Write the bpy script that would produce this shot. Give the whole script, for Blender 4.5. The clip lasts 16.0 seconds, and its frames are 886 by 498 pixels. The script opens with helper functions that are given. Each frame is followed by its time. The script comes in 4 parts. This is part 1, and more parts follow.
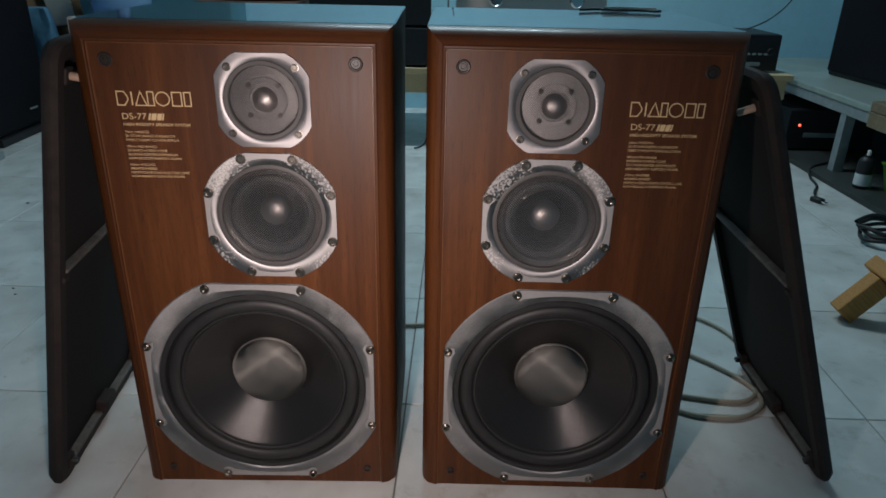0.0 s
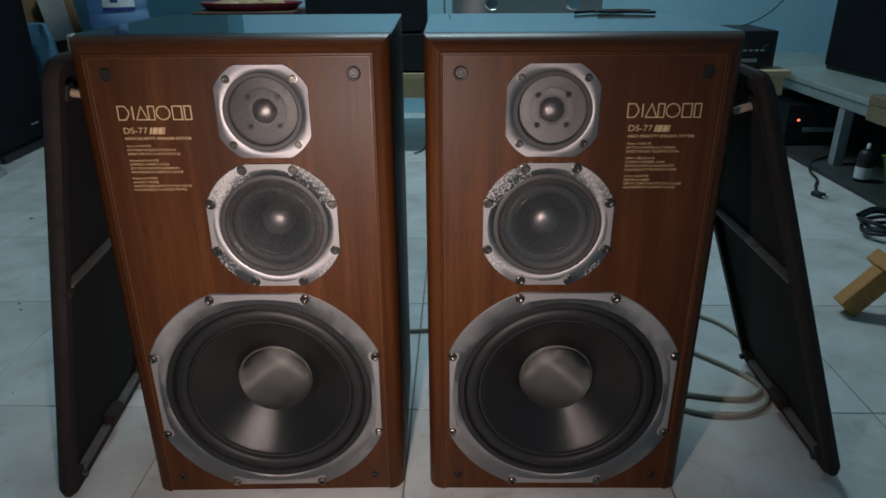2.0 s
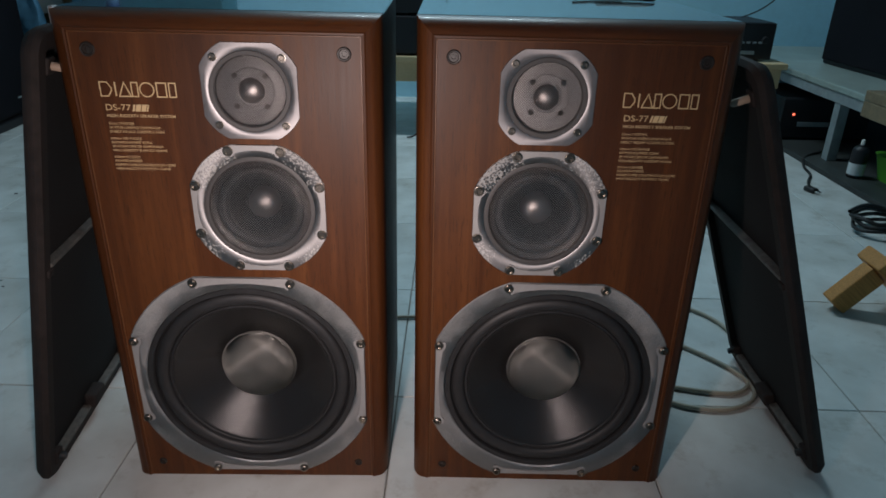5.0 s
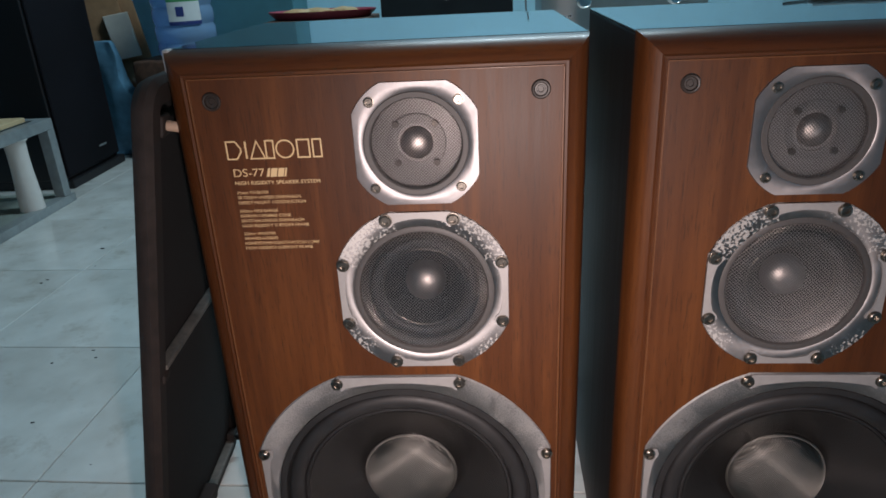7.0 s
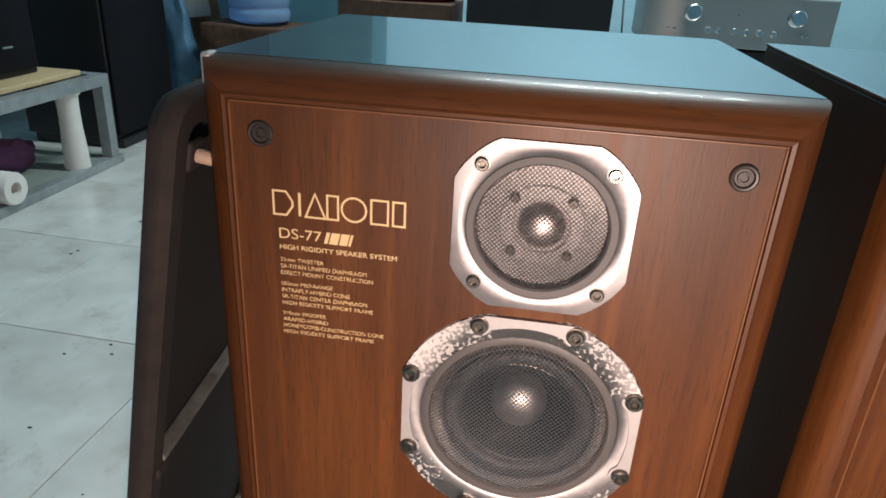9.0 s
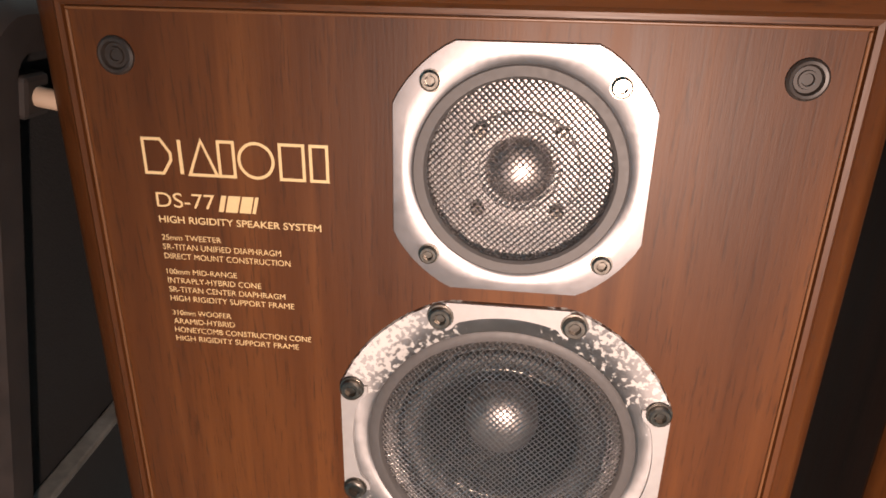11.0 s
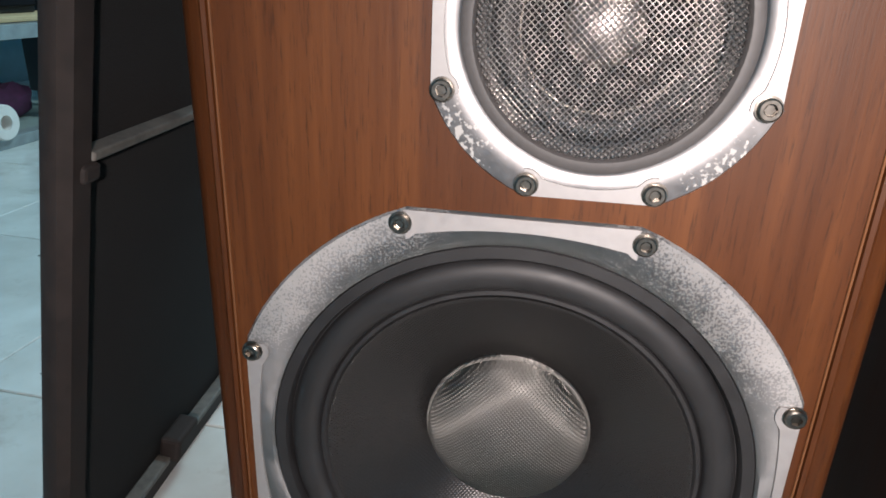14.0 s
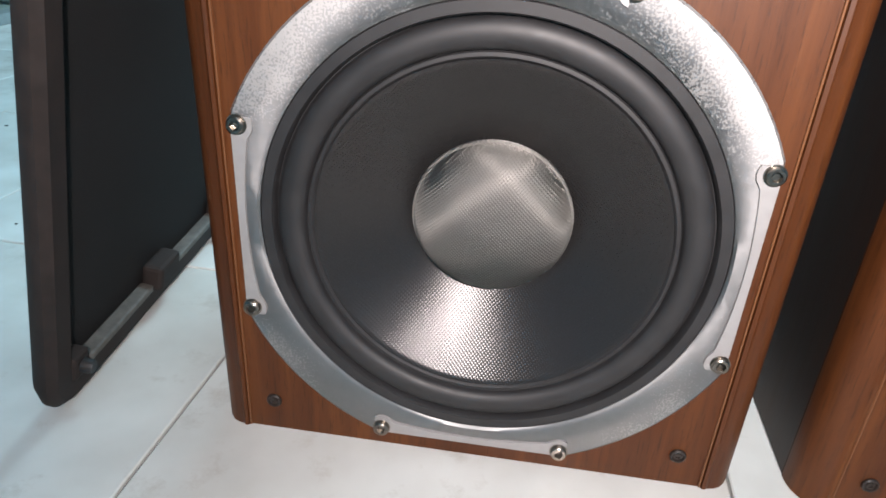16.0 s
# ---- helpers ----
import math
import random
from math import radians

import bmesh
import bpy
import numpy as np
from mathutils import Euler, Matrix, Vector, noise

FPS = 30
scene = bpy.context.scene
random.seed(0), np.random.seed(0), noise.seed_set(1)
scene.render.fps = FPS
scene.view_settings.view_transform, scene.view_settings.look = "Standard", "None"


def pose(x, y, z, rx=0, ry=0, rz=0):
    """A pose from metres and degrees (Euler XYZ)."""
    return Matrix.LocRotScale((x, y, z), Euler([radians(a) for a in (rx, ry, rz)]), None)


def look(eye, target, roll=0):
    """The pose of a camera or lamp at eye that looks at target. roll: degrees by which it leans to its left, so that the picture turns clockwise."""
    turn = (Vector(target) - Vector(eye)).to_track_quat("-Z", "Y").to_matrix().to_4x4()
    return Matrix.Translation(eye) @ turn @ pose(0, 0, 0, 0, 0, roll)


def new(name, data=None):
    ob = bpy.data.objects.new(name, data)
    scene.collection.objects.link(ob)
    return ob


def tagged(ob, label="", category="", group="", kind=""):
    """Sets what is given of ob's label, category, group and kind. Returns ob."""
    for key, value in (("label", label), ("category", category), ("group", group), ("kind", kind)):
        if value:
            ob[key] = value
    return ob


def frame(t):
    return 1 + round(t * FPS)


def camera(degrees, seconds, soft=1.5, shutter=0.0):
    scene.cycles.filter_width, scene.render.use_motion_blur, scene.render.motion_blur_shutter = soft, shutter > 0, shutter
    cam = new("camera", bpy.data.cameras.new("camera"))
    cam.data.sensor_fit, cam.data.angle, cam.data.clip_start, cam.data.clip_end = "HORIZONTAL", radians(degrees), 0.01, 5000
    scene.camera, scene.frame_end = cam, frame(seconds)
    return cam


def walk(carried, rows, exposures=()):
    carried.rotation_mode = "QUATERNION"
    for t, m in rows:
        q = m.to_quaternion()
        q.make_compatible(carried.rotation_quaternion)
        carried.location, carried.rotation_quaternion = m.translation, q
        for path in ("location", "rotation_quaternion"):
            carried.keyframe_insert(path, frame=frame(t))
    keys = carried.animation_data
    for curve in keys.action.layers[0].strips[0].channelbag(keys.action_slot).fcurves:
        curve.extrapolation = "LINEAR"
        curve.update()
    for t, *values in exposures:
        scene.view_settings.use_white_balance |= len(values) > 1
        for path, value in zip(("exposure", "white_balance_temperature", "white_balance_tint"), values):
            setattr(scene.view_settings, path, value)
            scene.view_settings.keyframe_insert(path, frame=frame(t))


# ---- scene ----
cam = camera(66.0, 16.0, 1.7)
PATH = [
    (0, (0.04, -0.858, 0.7765), (0.069, 0.979, -0.0135), 1.3),
    (0.5, (0.041, -0.856, 0.7775), (0.058, 0.976, -0.0265), 1.1),
    (1, (0.039, -0.856, 0.7765), (0.051, 0.975, -0.0285), 1),
    (1.5, (0.032, -0.86, 0.7785), (0.035, 0.981, -0.0015), 0.4),
    (2, (0.041, -0.862, 0.7805), (0.062, 0.979, 0.0005), -0.3),
    (2.5, (0.045, -0.862, 0.7815), (0.088, 0.979, 0.0005), 0.6),
    (3, (0.048, -0.86, 0.7765), (0.093, 0.97, -0.0285), 1),
    (3.5, (0.045, -0.863, 0.7735), (0.086, 0.967, -0.0315), 1.3),
    (5.8, (0.045, -0.838, 0.7885), (0.099, 0.983, -0.0375), 1.6),
    (6, (0.015, -0.836, 0.7925), (0.133, 0.988, -0.0175), 2.6),
    (6.5, (-0.035, -0.736, 0.7855), (-0.088, 1.111, 0.0195), 0.9),
    (7, (-0.113, -0.629, 0.7585), (-0.235, 1.215, -0.0065), -2.9),
    (7.5, (-0.143, -0.546, 0.7445), (-0.341, 1.277, -0.0545), -0.4),
    (8, (-0.176, -0.49, 0.7515), (-0.376, 1.342, -0.0265), 3.3),
    (8.5, (-0.183, -0.453, 0.7665), (-0.417, 1.359, -0.0485), 2.8),
    (8.7, (-0.183, -0.44, 0.7695), (-0.429, 1.372, -0.0395), 3.3),
    (10.8, (-0.176, -0.305, 0.7075), (-0.368, 1.52, -0.0875), 0.8),
    (11, (-0.175, -0.306, 0.6905), (-0.383, 1.536, -0.0615), 1.2),
    (11.5, (-0.18, -0.311, 0.6565), (-0.365, 1.545, -0.0645), 2.7),
    (12, (-0.181, -0.321, 0.6225), (-0.372, 1.539, -0.0885), 1.7),
    (12.5, (-0.184, -0.33, 0.5815), (-0.373, 1.513, -0.1715), 2.9),
    (13, (-0.192, -0.336, 0.5475), (-0.394, 1.508, -0.2015), 4.2),
    (13.5, (-0.188, -0.348, 0.5035), (-0.469, 1.487, -0.2395), 3.6),
    (14, (-0.196, -0.357, 0.4695), (-0.493, 1.48, -0.2635), 2.1),
    (14.5, (-0.193, -0.366, 0.4385), (-0.462, 1.453, -0.3505), 3.6),
    (15, (-0.196, -0.382, 0.4105), (-0.445, 1.409, -0.4445), 2.2),
    (15.5, (-0.199, -0.392, 0.3875), (-0.41, 1.376, -0.5235), 3.2),
    (16, (-0.193, -0.396, 0.3795), (-0.399, 1.37, -0.5365), 3.3),
]
EXPOSURES = [(0.0, -0.2, 6900, 20), (2.0, -0.3, 6900, 20), (3.5, -0.18, 6900, 20), (6.0, -0.32, 6700, 20), (7.0, 0.15, 6900, 22), (8.5, 0.72, 7700, 26), (11.0, 0.9, 8200, 27), (12.5, 0.78, 7000, 21), (14.5, 0.95, 6500, 13), (16.0, 1.4, 6400, 13)]
walk(cam, [(t, look(eye, target, roll)) for t, eye, target, roll in PATH], EXPOSURES)

# ---- light ----
world = bpy.data.worlds.new("world")
scene.world = world
world.use_nodes = True
world.node_tree.nodes["Background"].inputs["Color"].default_value = (0.35, 0.6, 0.75, 1)
world.node_tree.nodes["Background"].inputs["Strength"].default_value = 0.02


def area_lamp(name, eye, target, size, power, color, size_y=None):
    data = bpy.data.lights.new(name, "AREA")
    data.energy, data.color, data.size = power, color, size
    if size_y:
        data.shape, data.size_y = "RECTANGLE", size_y
    else:
        data.shape = "DISK"
    ob = new(name, data)
    ob.matrix_world = look(eye, target)
    return ob


# The small lamp that the camera carries, kept at one place in the middle of its way.
area_lamp("camera_light", (-0.08, -0.65, 0.56), (-0.08, 0.0, 0.37), 0.035, 2.3, (1.0, 0.89, 0.84)).data.spread = radians(108)
# Fluorescent tube under the ceiling at the back of the room.
area_lamp("tube_light", (0.1, 1.95, 2.62), (0.1, 1.95, 0), 1.2, 43.0, (0.62, 0.9, 1.0), 0.08)

# ---- materials ----


def material(name, color, rough=0.5, metal=0.0, vary=0.25, grain=(40, 40, 40), fine=0.3, bump=0.1, coat=0.0, dark=None, blotch=3.0, spec=0.5):
    """Two scales of colour variation, roughness variation and a fine relief, in metres."""
    m = bpy.data.materials.new(name)
    m.use_nodes = True
    nt = m.node_tree
    n, l = nt.nodes, nt.links
    b = n["Principled BSDF"]
    co = n.new("ShaderNodeTexCoord")
    mp = n.new("ShaderNodeMapping")
    mp.inputs["Scale"].default_value = grain
    l.new(co.outputs["Object"], mp.inputs["Vector"])
    n1 = n.new("ShaderNodeTexNoise")
    n1.inputs["Scale"].default_value, n1.inputs["Detail"].default_value = 1.0, 6
    l.new(mp.outputs[0], n1.inputs["Vector"])
    n2 = n.new("ShaderNodeTexNoise")
    n2.inputs["Scale"].default_value, n2.inputs["Detail"].default_value = blotch, 3
    l.new(co.outputs["Object"], n2.inputs["Vector"])
    mix = n.new("ShaderNodeMix")
    mix.data_type, mix.blend_type = "FLOAT", "MIX"
    mix.inputs[0].default_value = 1 - fine
    l.new(n1.outputs["Fac"], mix.inputs[2])
    l.new(n2.outputs["Fac"], mix.inputs[3])
    ramp = n.new("ShaderNodeValToRGB")
    low = dark or tuple(c * (1 - vary) for c in color)
    high = tuple(min(1, c * (1 + 0.6 * vary)) for c in color)
    ramp.color_ramp.elements[0].position, ramp.color_ramp.elements[1].position = 0.32, 0.68
    ramp.color_ramp.elements[0].color, ramp.color_ramp.elements[1].color = (*low, 1), (*high, 1)
    l.new(mix.outputs[0], ramp.inputs[0])
    l.new(ramp.outputs[0], b.inputs["Base Color"])
    mr = n.new("ShaderNodeMapRange")
    mr.inputs["To Min"].default_value, mr.inputs["To Max"].default_value = rough * 0.8, min(1, rough * 1.2)
    l.new(n1.outputs["Fac"], mr.inputs["Value"])
    l.new(mr.outputs[0], b.inputs["Roughness"])
    b.inputs["Metallic"].default_value = metal
    b.inputs["Coat Weight"].default_value = coat
    b.inputs["Coat Roughness"].default_value = 0.12
    b.inputs["Specular IOR Level"].default_value = spec
    if bump:
        bp = n.new("ShaderNodeBump")
        bp.inputs["Strength"].default_value, bp.inputs["Distance"].default_value = bump, 0.001
        l.new(n1.outputs["Fac"], bp.inputs["Height"])
        l.new(bp.outputs[0], b.inputs["Normal"])
    return m


def brushed_metal(name, color, rough, pitted=0, white=0.9, rim=0.0):
    """Lathe-turned aluminium: the grain runs round the local y axis; pitted is the fineness of chips of white oxide on the upper corners."""
    m = material(name, color, rough, 0.85, 0.12, (150, 150, 150), 0.5, 0.06)
    n, l = m.node_tree.nodes, m.node_tree.links
    b = n["Principled BSDF"]
    tangent = n.new("ShaderNodeTangent")
    tangent.direction_type, tangent.axis = "RADIAL", "Y"
    l.new(tangent.outputs[0], b.inputs["Tangent"])
    b.inputs["Anisotropic"].default_value = 0.6
    if pitted:
        co = n.new("ShaderNodeTexCoord")
        v = n.new("ShaderNodeTexNoise")
        v.inputs["Scale"].default_value, v.inputs["Detail"].default_value = pitted, 2
        l.new(co.outputs["Object"], v.inputs["Vector"])
        w = n.new("ShaderNodeTexNoise")
        w.inputs["Scale"].default_value = 26
        l.new(co.outputs["Object"], w.inputs["Vector"])
        sep = n.new("ShaderNodeSeparateXYZ")
        l.new(co.outputs["Object"], sep.inputs[0])

        def calc(kind, a, c, d=None):
            x = n.new("ShaderNodeMath")
            x.operation = kind
            for k, val in enumerate((a, c, d)):
                if isinstance(val, (int, float)):
                    x.inputs[k].default_value = val
                elif val is not None:
                    l.new(val, x.inputs[k])
            return x.outputs[0]

        X, Z = sep.outputs["X"], sep.outputs["Z"]
        square = calc("ADD", calc("MULTIPLY", X, X), calc("MULTIPLY", Z, Z))
        diagonal = calc("DIVIDE", calc("ABSOLUTE", calc("MULTIPLY", X, Z), 0), square)
        upward = calc("DIVIDE", Z, calc("SQRT", square, 0))
        outward = calc("MULTIPLY_ADD", calc("SQRT", square, 0), 7.0, -7.0 * rim)
        amount = calc("MULTIPLY_ADD", upward, 0.11, calc("MULTIPLY_ADD", diagonal, 0.75, calc("MULTIPLY", w.outputs["Fac"], 0.55)))
        cut = n.new("ShaderNodeMapRange")
        cut.inputs["From Min"].default_value, cut.inputs["From Max"].default_value = 1.18, 1.25
        cut.inputs["To Max"].default_value = white
        l.new(calc("ADD", calc("ADD", amount, outward), v.outputs["Fac"]), cut.inputs["Value"])
        mixc = n.new("ShaderNodeMix")
        mixc.data_type = "RGBA"
        old = b.inputs["Base Color"].links[0].from_socket
        l.new(cut.outputs[0], mixc.inputs[0])
        l.new(old, mixc.inputs[6])
        mixc.inputs[7].default_value = (0.46, 0.45, 0.43, 1)
        l.new(mixc.outputs[2], b.inputs["Base Color"])
        inv = n.new("ShaderNodeMath")
        inv.operation = "SUBTRACT"
        inv.inputs[0].default_value = 1.0
        l.new(cut.outputs[0], inv.inputs[1])
        l.new(inv.outputs[0], b.inputs["Metallic"])
    return m


def wood(name, color, dark, rough=0.4, coat=0.25, along="z"):
    g = {"z": (330, 330, 17), "x": (17, 330, 330), "y": (330, 17, 330)}[along]
    return material(name, color, rough, 0.0, 0.3, g, 0.74, 0.05, coat, dark, 6.0, 0.5 if coat > 0.5 else 0.25)


def veneer(name, pale, mid, dark, rough, spec, along="z", coat=0.0):
    """Satin veneer: broad bands of tone, finer streaks and short dark pores along the grain, each part cut from another place."""
    m = bpy.data.materials.new(name)
    m.use_nodes = True
    n, l = m.node_tree.nodes, m.node_tree.links
    b = n["Principled BSDF"]
    co, info = n.new("ShaderNodeTexCoord"), n.new("ShaderNodeObjectInfo")
    shift = n.new("ShaderNodeVectorMath")
    shift.operation = "MULTIPLY_ADD"
    l.new(info.outputs["Random"], shift.inputs[0])
    shift.inputs[1].default_value = (3.0, 5.0, 7.0)
    l.new(co.outputs["Object"], shift.inputs[2])

    def streaks(across, length, detail, rough_, twist=0.0):
        mp, t = n.new("ShaderNodeMapping"), n.new("ShaderNodeTexNoise")
        mp.inputs["Scale"].default_value = tuple(length if k == along else across for k in "xyz")
        t.inputs["Scale"].default_value, t.inputs["Detail"].default_value, t.inputs["Roughness"].default_value = 1.0, detail, rough_
        t.inputs["Distortion"].default_value = twist
        l.new(shift.outputs[0], mp.inputs["Vector"])
        l.new(mp.outputs[0], t.inputs["Vector"])
        return t.outputs["Fac"]

    def plus(a, fac, c):
        x = n.new("ShaderNodeMath")
        x.operation = "MULTIPLY_ADD"
        l.new(a, x.inputs[0])
        x.inputs[1].default_value = fac
        if isinstance(c, float):
            x.inputs[2].default_value = c
        else:
            l.new(c, x.inputs[2])
        return x.outputs[0]

    broad, streak, pore = streaks(13, 1.1, 3, 0.5, 0.6), streaks(95, 3.2, 5, 0.6, 0.3), streaks(560, 42, 3, 0.65)
    tone = plus(broad, 0.8, plus(streak, 0.75, -0.28))
    ramp = n.new("ShaderNodeValToRGB")
    e = ramp.color_ramp.elements
    e[0].position, e[0].color, e[1].position, e[1].color = 0.3, (*dark, 1), 0.68, (*pale, 1)
    k = e.new(0.48)
    k.color = (*mid, 1)
    l.new(tone, ramp.inputs[0])
    cut = n.new("ShaderNodeMapRange")
    cut.inputs["From Min"].default_value, cut.inputs["From Max"].default_value = 0.55, 0.7
    cut.inputs["To Min"].default_value, cut.inputs["To Max"].default_value = 0.0, 0.62
    l.new(pore, cut.inputs["Value"])
    mix = n.new("ShaderNodeMix")
    mix.data_type = "RGBA"
    l.new(cut.outputs[0], mix.inputs[0])
    l.new(ramp.outputs[0], mix.inputs[6])
    mix.inputs[7].default_value = (*(c * 0.45 for c in dark), 1)
    l.new(mix.outputs[2], b.inputs["Base Color"])
    b.inputs["Specular IOR Level"].default_value = spec
    gloss = n.new("ShaderNodeMapRange")
    gloss.inputs["To Min"].default_value, gloss.inputs["To Max"].default_value = rough * 0.85, rough * 1.2
    l.new(streak, gloss.inputs["Value"])
    l.new(gloss.outputs[0], b.inputs["Roughness"])
    b.inputs["Coat Weight"].default_value, b.inputs["Coat Roughness"].default_value = coat, 0.035
    bp = n.new("ShaderNodeBump")
    bp.inputs["Strength"].default_value, bp.inputs["Distance"].default_value, bp.invert = 0.12, 0.0006, True
    l.new(pore, bp.inputs["Height"])
    l.new(bp.outputs[0], b.inputs["Normal"])
    return m


PALE, MID, DARK = (0.107, 0.0345, 0.008), (0.072, 0.0218, 0.0053), (0.055, 0.0162, 0.0041)
M_WOOD = veneer("walnut_veneer", PALE, MID, DARK, 0.46, 0.3)
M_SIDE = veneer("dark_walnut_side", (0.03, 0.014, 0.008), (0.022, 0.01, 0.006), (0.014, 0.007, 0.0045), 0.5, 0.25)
M_WOOD_TOP = veneer("walnut_top", (0.1, 0.06, 0.045), (0.075, 0.042, 0.03), (0.05, 0.028, 0.02), 0.2, 0.5, "x", 0.9)
M_BEAD = material("bead_paint", (0.15, 0.06, 0.023), 0.4)
M_ALU = brushed_metal("turned_aluminium", (0.25, 0.242, 0.245), 0.46)
M_ALU_PIT = brushed_metal("pitted_aluminium", (0.26, 0.255, 0.255), 0.48, 360, 0.8, 0.083)
M_ALU_SPECK = brushed_metal("speckled_aluminium", (0.28, 0.28, 0.28), 0.5, 700, 0.4, 0.168)
M_PAD = material("satin_aluminium", (0.36, 0.35, 0.345), 0.55, 0.45, 0.1, (200, 200, 200), 0.5, 0.05)
M_GASKET = material("dark_gasket", (0.06, 0.057, 0.056), 0.55, 0, 0.3, (300, 300, 300))
M_RUBBER = material("black_rubber", (0.016, 0.016, 0.017), 0.55, 0, 0.4, (60, 60, 60), 0.4, 0.1)
M_MESH_DARK = material("dark_steel_mesh", (0.27, 0.25, 0.245), 0.4, 1.0, 0.3, (300, 300, 300))
M_MESH = material("steel_mesh", (0.5, 0.475, 0.46), 0.32, 1.0, 0.3, (300, 300, 300))
M_PLATE = material("tweeter_plate", (0.55, 0.53, 0.52), 0.42, 0.5, 0.12)
M_DOME = material("titanium_dome", (0.46, 0.42, 0.4), 0.45, 1.0, 0.2)
M_MIDCONE = material("midrange_cone", (0.016, 0.014, 0.013), 0.5, 0, 0.4, (500, 500, 500), 0.6, 0.3)
M_BOLT = material("burnished_steel", (0.22, 0.2, 0.175), 0.3, 1.0, 0.3, (300, 300, 300))
M_HOLE = material("bolt_socket", (0.015, 0.014, 0.013), 0.6, 0, 0.3)
M_GOLD = material("gold_print", (0.62, 0.45, 0.24), 0.5, 0, 0.12, (400, 400, 400))
M_CLOTH = material("grille_cloth", (0.021, 0.02, 0.02), 0.95, 0, 0.35, (700, 700, 700), 0.4, 0.5, spec=0.2)
M_GRILLE = material("grille_frame", (0.03, 0.0235, 0.0215), 0.75, 0, 0.5, (60, 60, 60), 0.5, 0.15, spec=0.25)
M_CLIP = material("worn_frame_edge", (0.12, 0.112, 0.1), 0.6, 0, 0.6, (90, 90, 90), 0.6, 0.3)
M_PEG = material("tan_peg", (0.42, 0.3, 0.22), 0.5, 0, 0.3)
M_TILE = material("marbled_tile", (0.66, 0.68, 0.66), 0.22, 0, 0.2, (9, 9, 9), 0.55, 0.02, 0.0, (0.5, 0.5, 0.47), 1.7)
def stain(m, scale, color, low, high):
    """Brown smudges of trodden dirt over a floor material."""
    n, l = m.node_tree.nodes, m.node_tree.links
    b = n["Principled BSDF"]
    co = n.new("ShaderNodeNewGeometry")
    t1 = n.new("ShaderNodeTexNoise")
    t1.inputs["Scale"].default_value, t1.inputs["Detail"].default_value, t1.inputs["Roughness"].default_value = scale, 7, 0.72
    l.new(co.outputs["Position"], t1.inputs["Vector"])
    mr = n.new("ShaderNodeMapRange")
    mr.inputs["From Min"].default_value, mr.inputs["From Max"].default_value, mr.inputs["To Max"].default_value = low, high, 0.42
    l.new(t1.outputs["Fac"], mr.inputs["Value"])
    mix = n.new("ShaderNodeMix")
    mix.data_type = "RGBA"
    old = b.inputs["Base Color"].links[0].from_socket
    l.new(mr.outputs[0], mix.inputs[0])
    l.new(old, mix.inputs[6])
    mix.inputs[7].default_value = (*color, 1)
    l.new(mix.outputs[2], b.inputs["Base Color"])


stain(M_TILE, 11.0, (0.26, 0.2, 0.14), 0.54, 0.72)
M_GROUT = material("grout", (0.2, 0.19, 0.17), 0.9)
M_WALL = material("blue_paint", (0.34, 0.66, 0.8), 0.75, 0, 0.14, (25, 25, 25), 0.3, 0.15, blotch=1.2)
M_TEAL = material("dark_teal_pier", (0.05, 0.2, 0.25), 0.7, 0, 0.2, (25, 25, 25), 0.3, 0.15)
M_CEIL = material("ceiling_paint", (0.7, 0.74, 0.75), 0.85)
M_BLACK = material("black_vinyl", (0.012, 0.012, 0.015), 0.5, 0, 0.4, (200, 200, 200), 0.3, 0.2)
M_BLACKCLOTH = material("black_cloth", (0.008, 0.008, 0.011), 0.95, 0, 0.4, (500, 500, 500), 0.3, 0.3, spec=0.15)
M_STEEL = material("grey_paint_steel", (0.3, 0.34, 0.35), 0.4, 0.2, 0.3, (30, 30, 30), 0.5, 0.1)
M_TAN = wood("tan_plywood", (0.62, 0.47, 0.28), (0.48, 0.34, 0.19), 0.6, 0.0, "y")
M_PINE = wood("pine", (0.55, 0.25, 0.075), (0.42, 0.18, 0.05), 0.6, 0.05, "x")
M_DESK = material("desk_laminate", (0.3, 0.36, 0.33), 0.35, 0, 0.3, (14, 14, 14), 0.5, 0.05)
M_CARD = material("cardboard", (0.34, 0.19, 0.1), 0.85, 0, 0.3, (30, 30, 30), 0.5, 0.2)
M_CARDPALE = material("pale_card", (0.55, 0.53, 0.48), 0.8, 0, 0.15)
M_CRATE = material("brown_crate", (0.11, 0.05, 0.03), 0.7, 0, 0.6, (40, 40, 40), 0.6, 0.5)
M_BLUEBAG = material("blue_bag", (0.1, 0.28, 0.42), 0.55, 0, 0.5, (18, 18, 18), 0.6, 0.4)
M_WHITE = material("white_plastic", (0.75, 0.72, 0.68), 0.4, 0, 0.1)
M_GREEN = material("green_plastic", (0.12, 0.5, 0.05), 0.4, 0, 0.2)
M_SILVER = material("silver_panel", (0.42, 0.43, 0.42), 0.4, 0.6, 0.1, (300, 20, 300), 0.5, 0.03)
M_CHROME = material("polished_metal", (0.75, 0.75, 0.75), 0.18, 1.0, 0.1)
M_BEIGE = material("beige_cable", (0.4, 0.36, 0.28), 0.5, 0, 0.2)
M_CABLE = material("black_cable", (0.015, 0.015, 0.015), 0.5, 0, 0.2)
M_RED = material("red_tray", (0.3, 0.03, 0.05), 0.4, 0, 0.3)
M_BREAD = material("brown_wrap", (0.5, 0.32, 0.16), 0.5, 0, 0.5, (60, 60, 60), 0.5, 0.4)
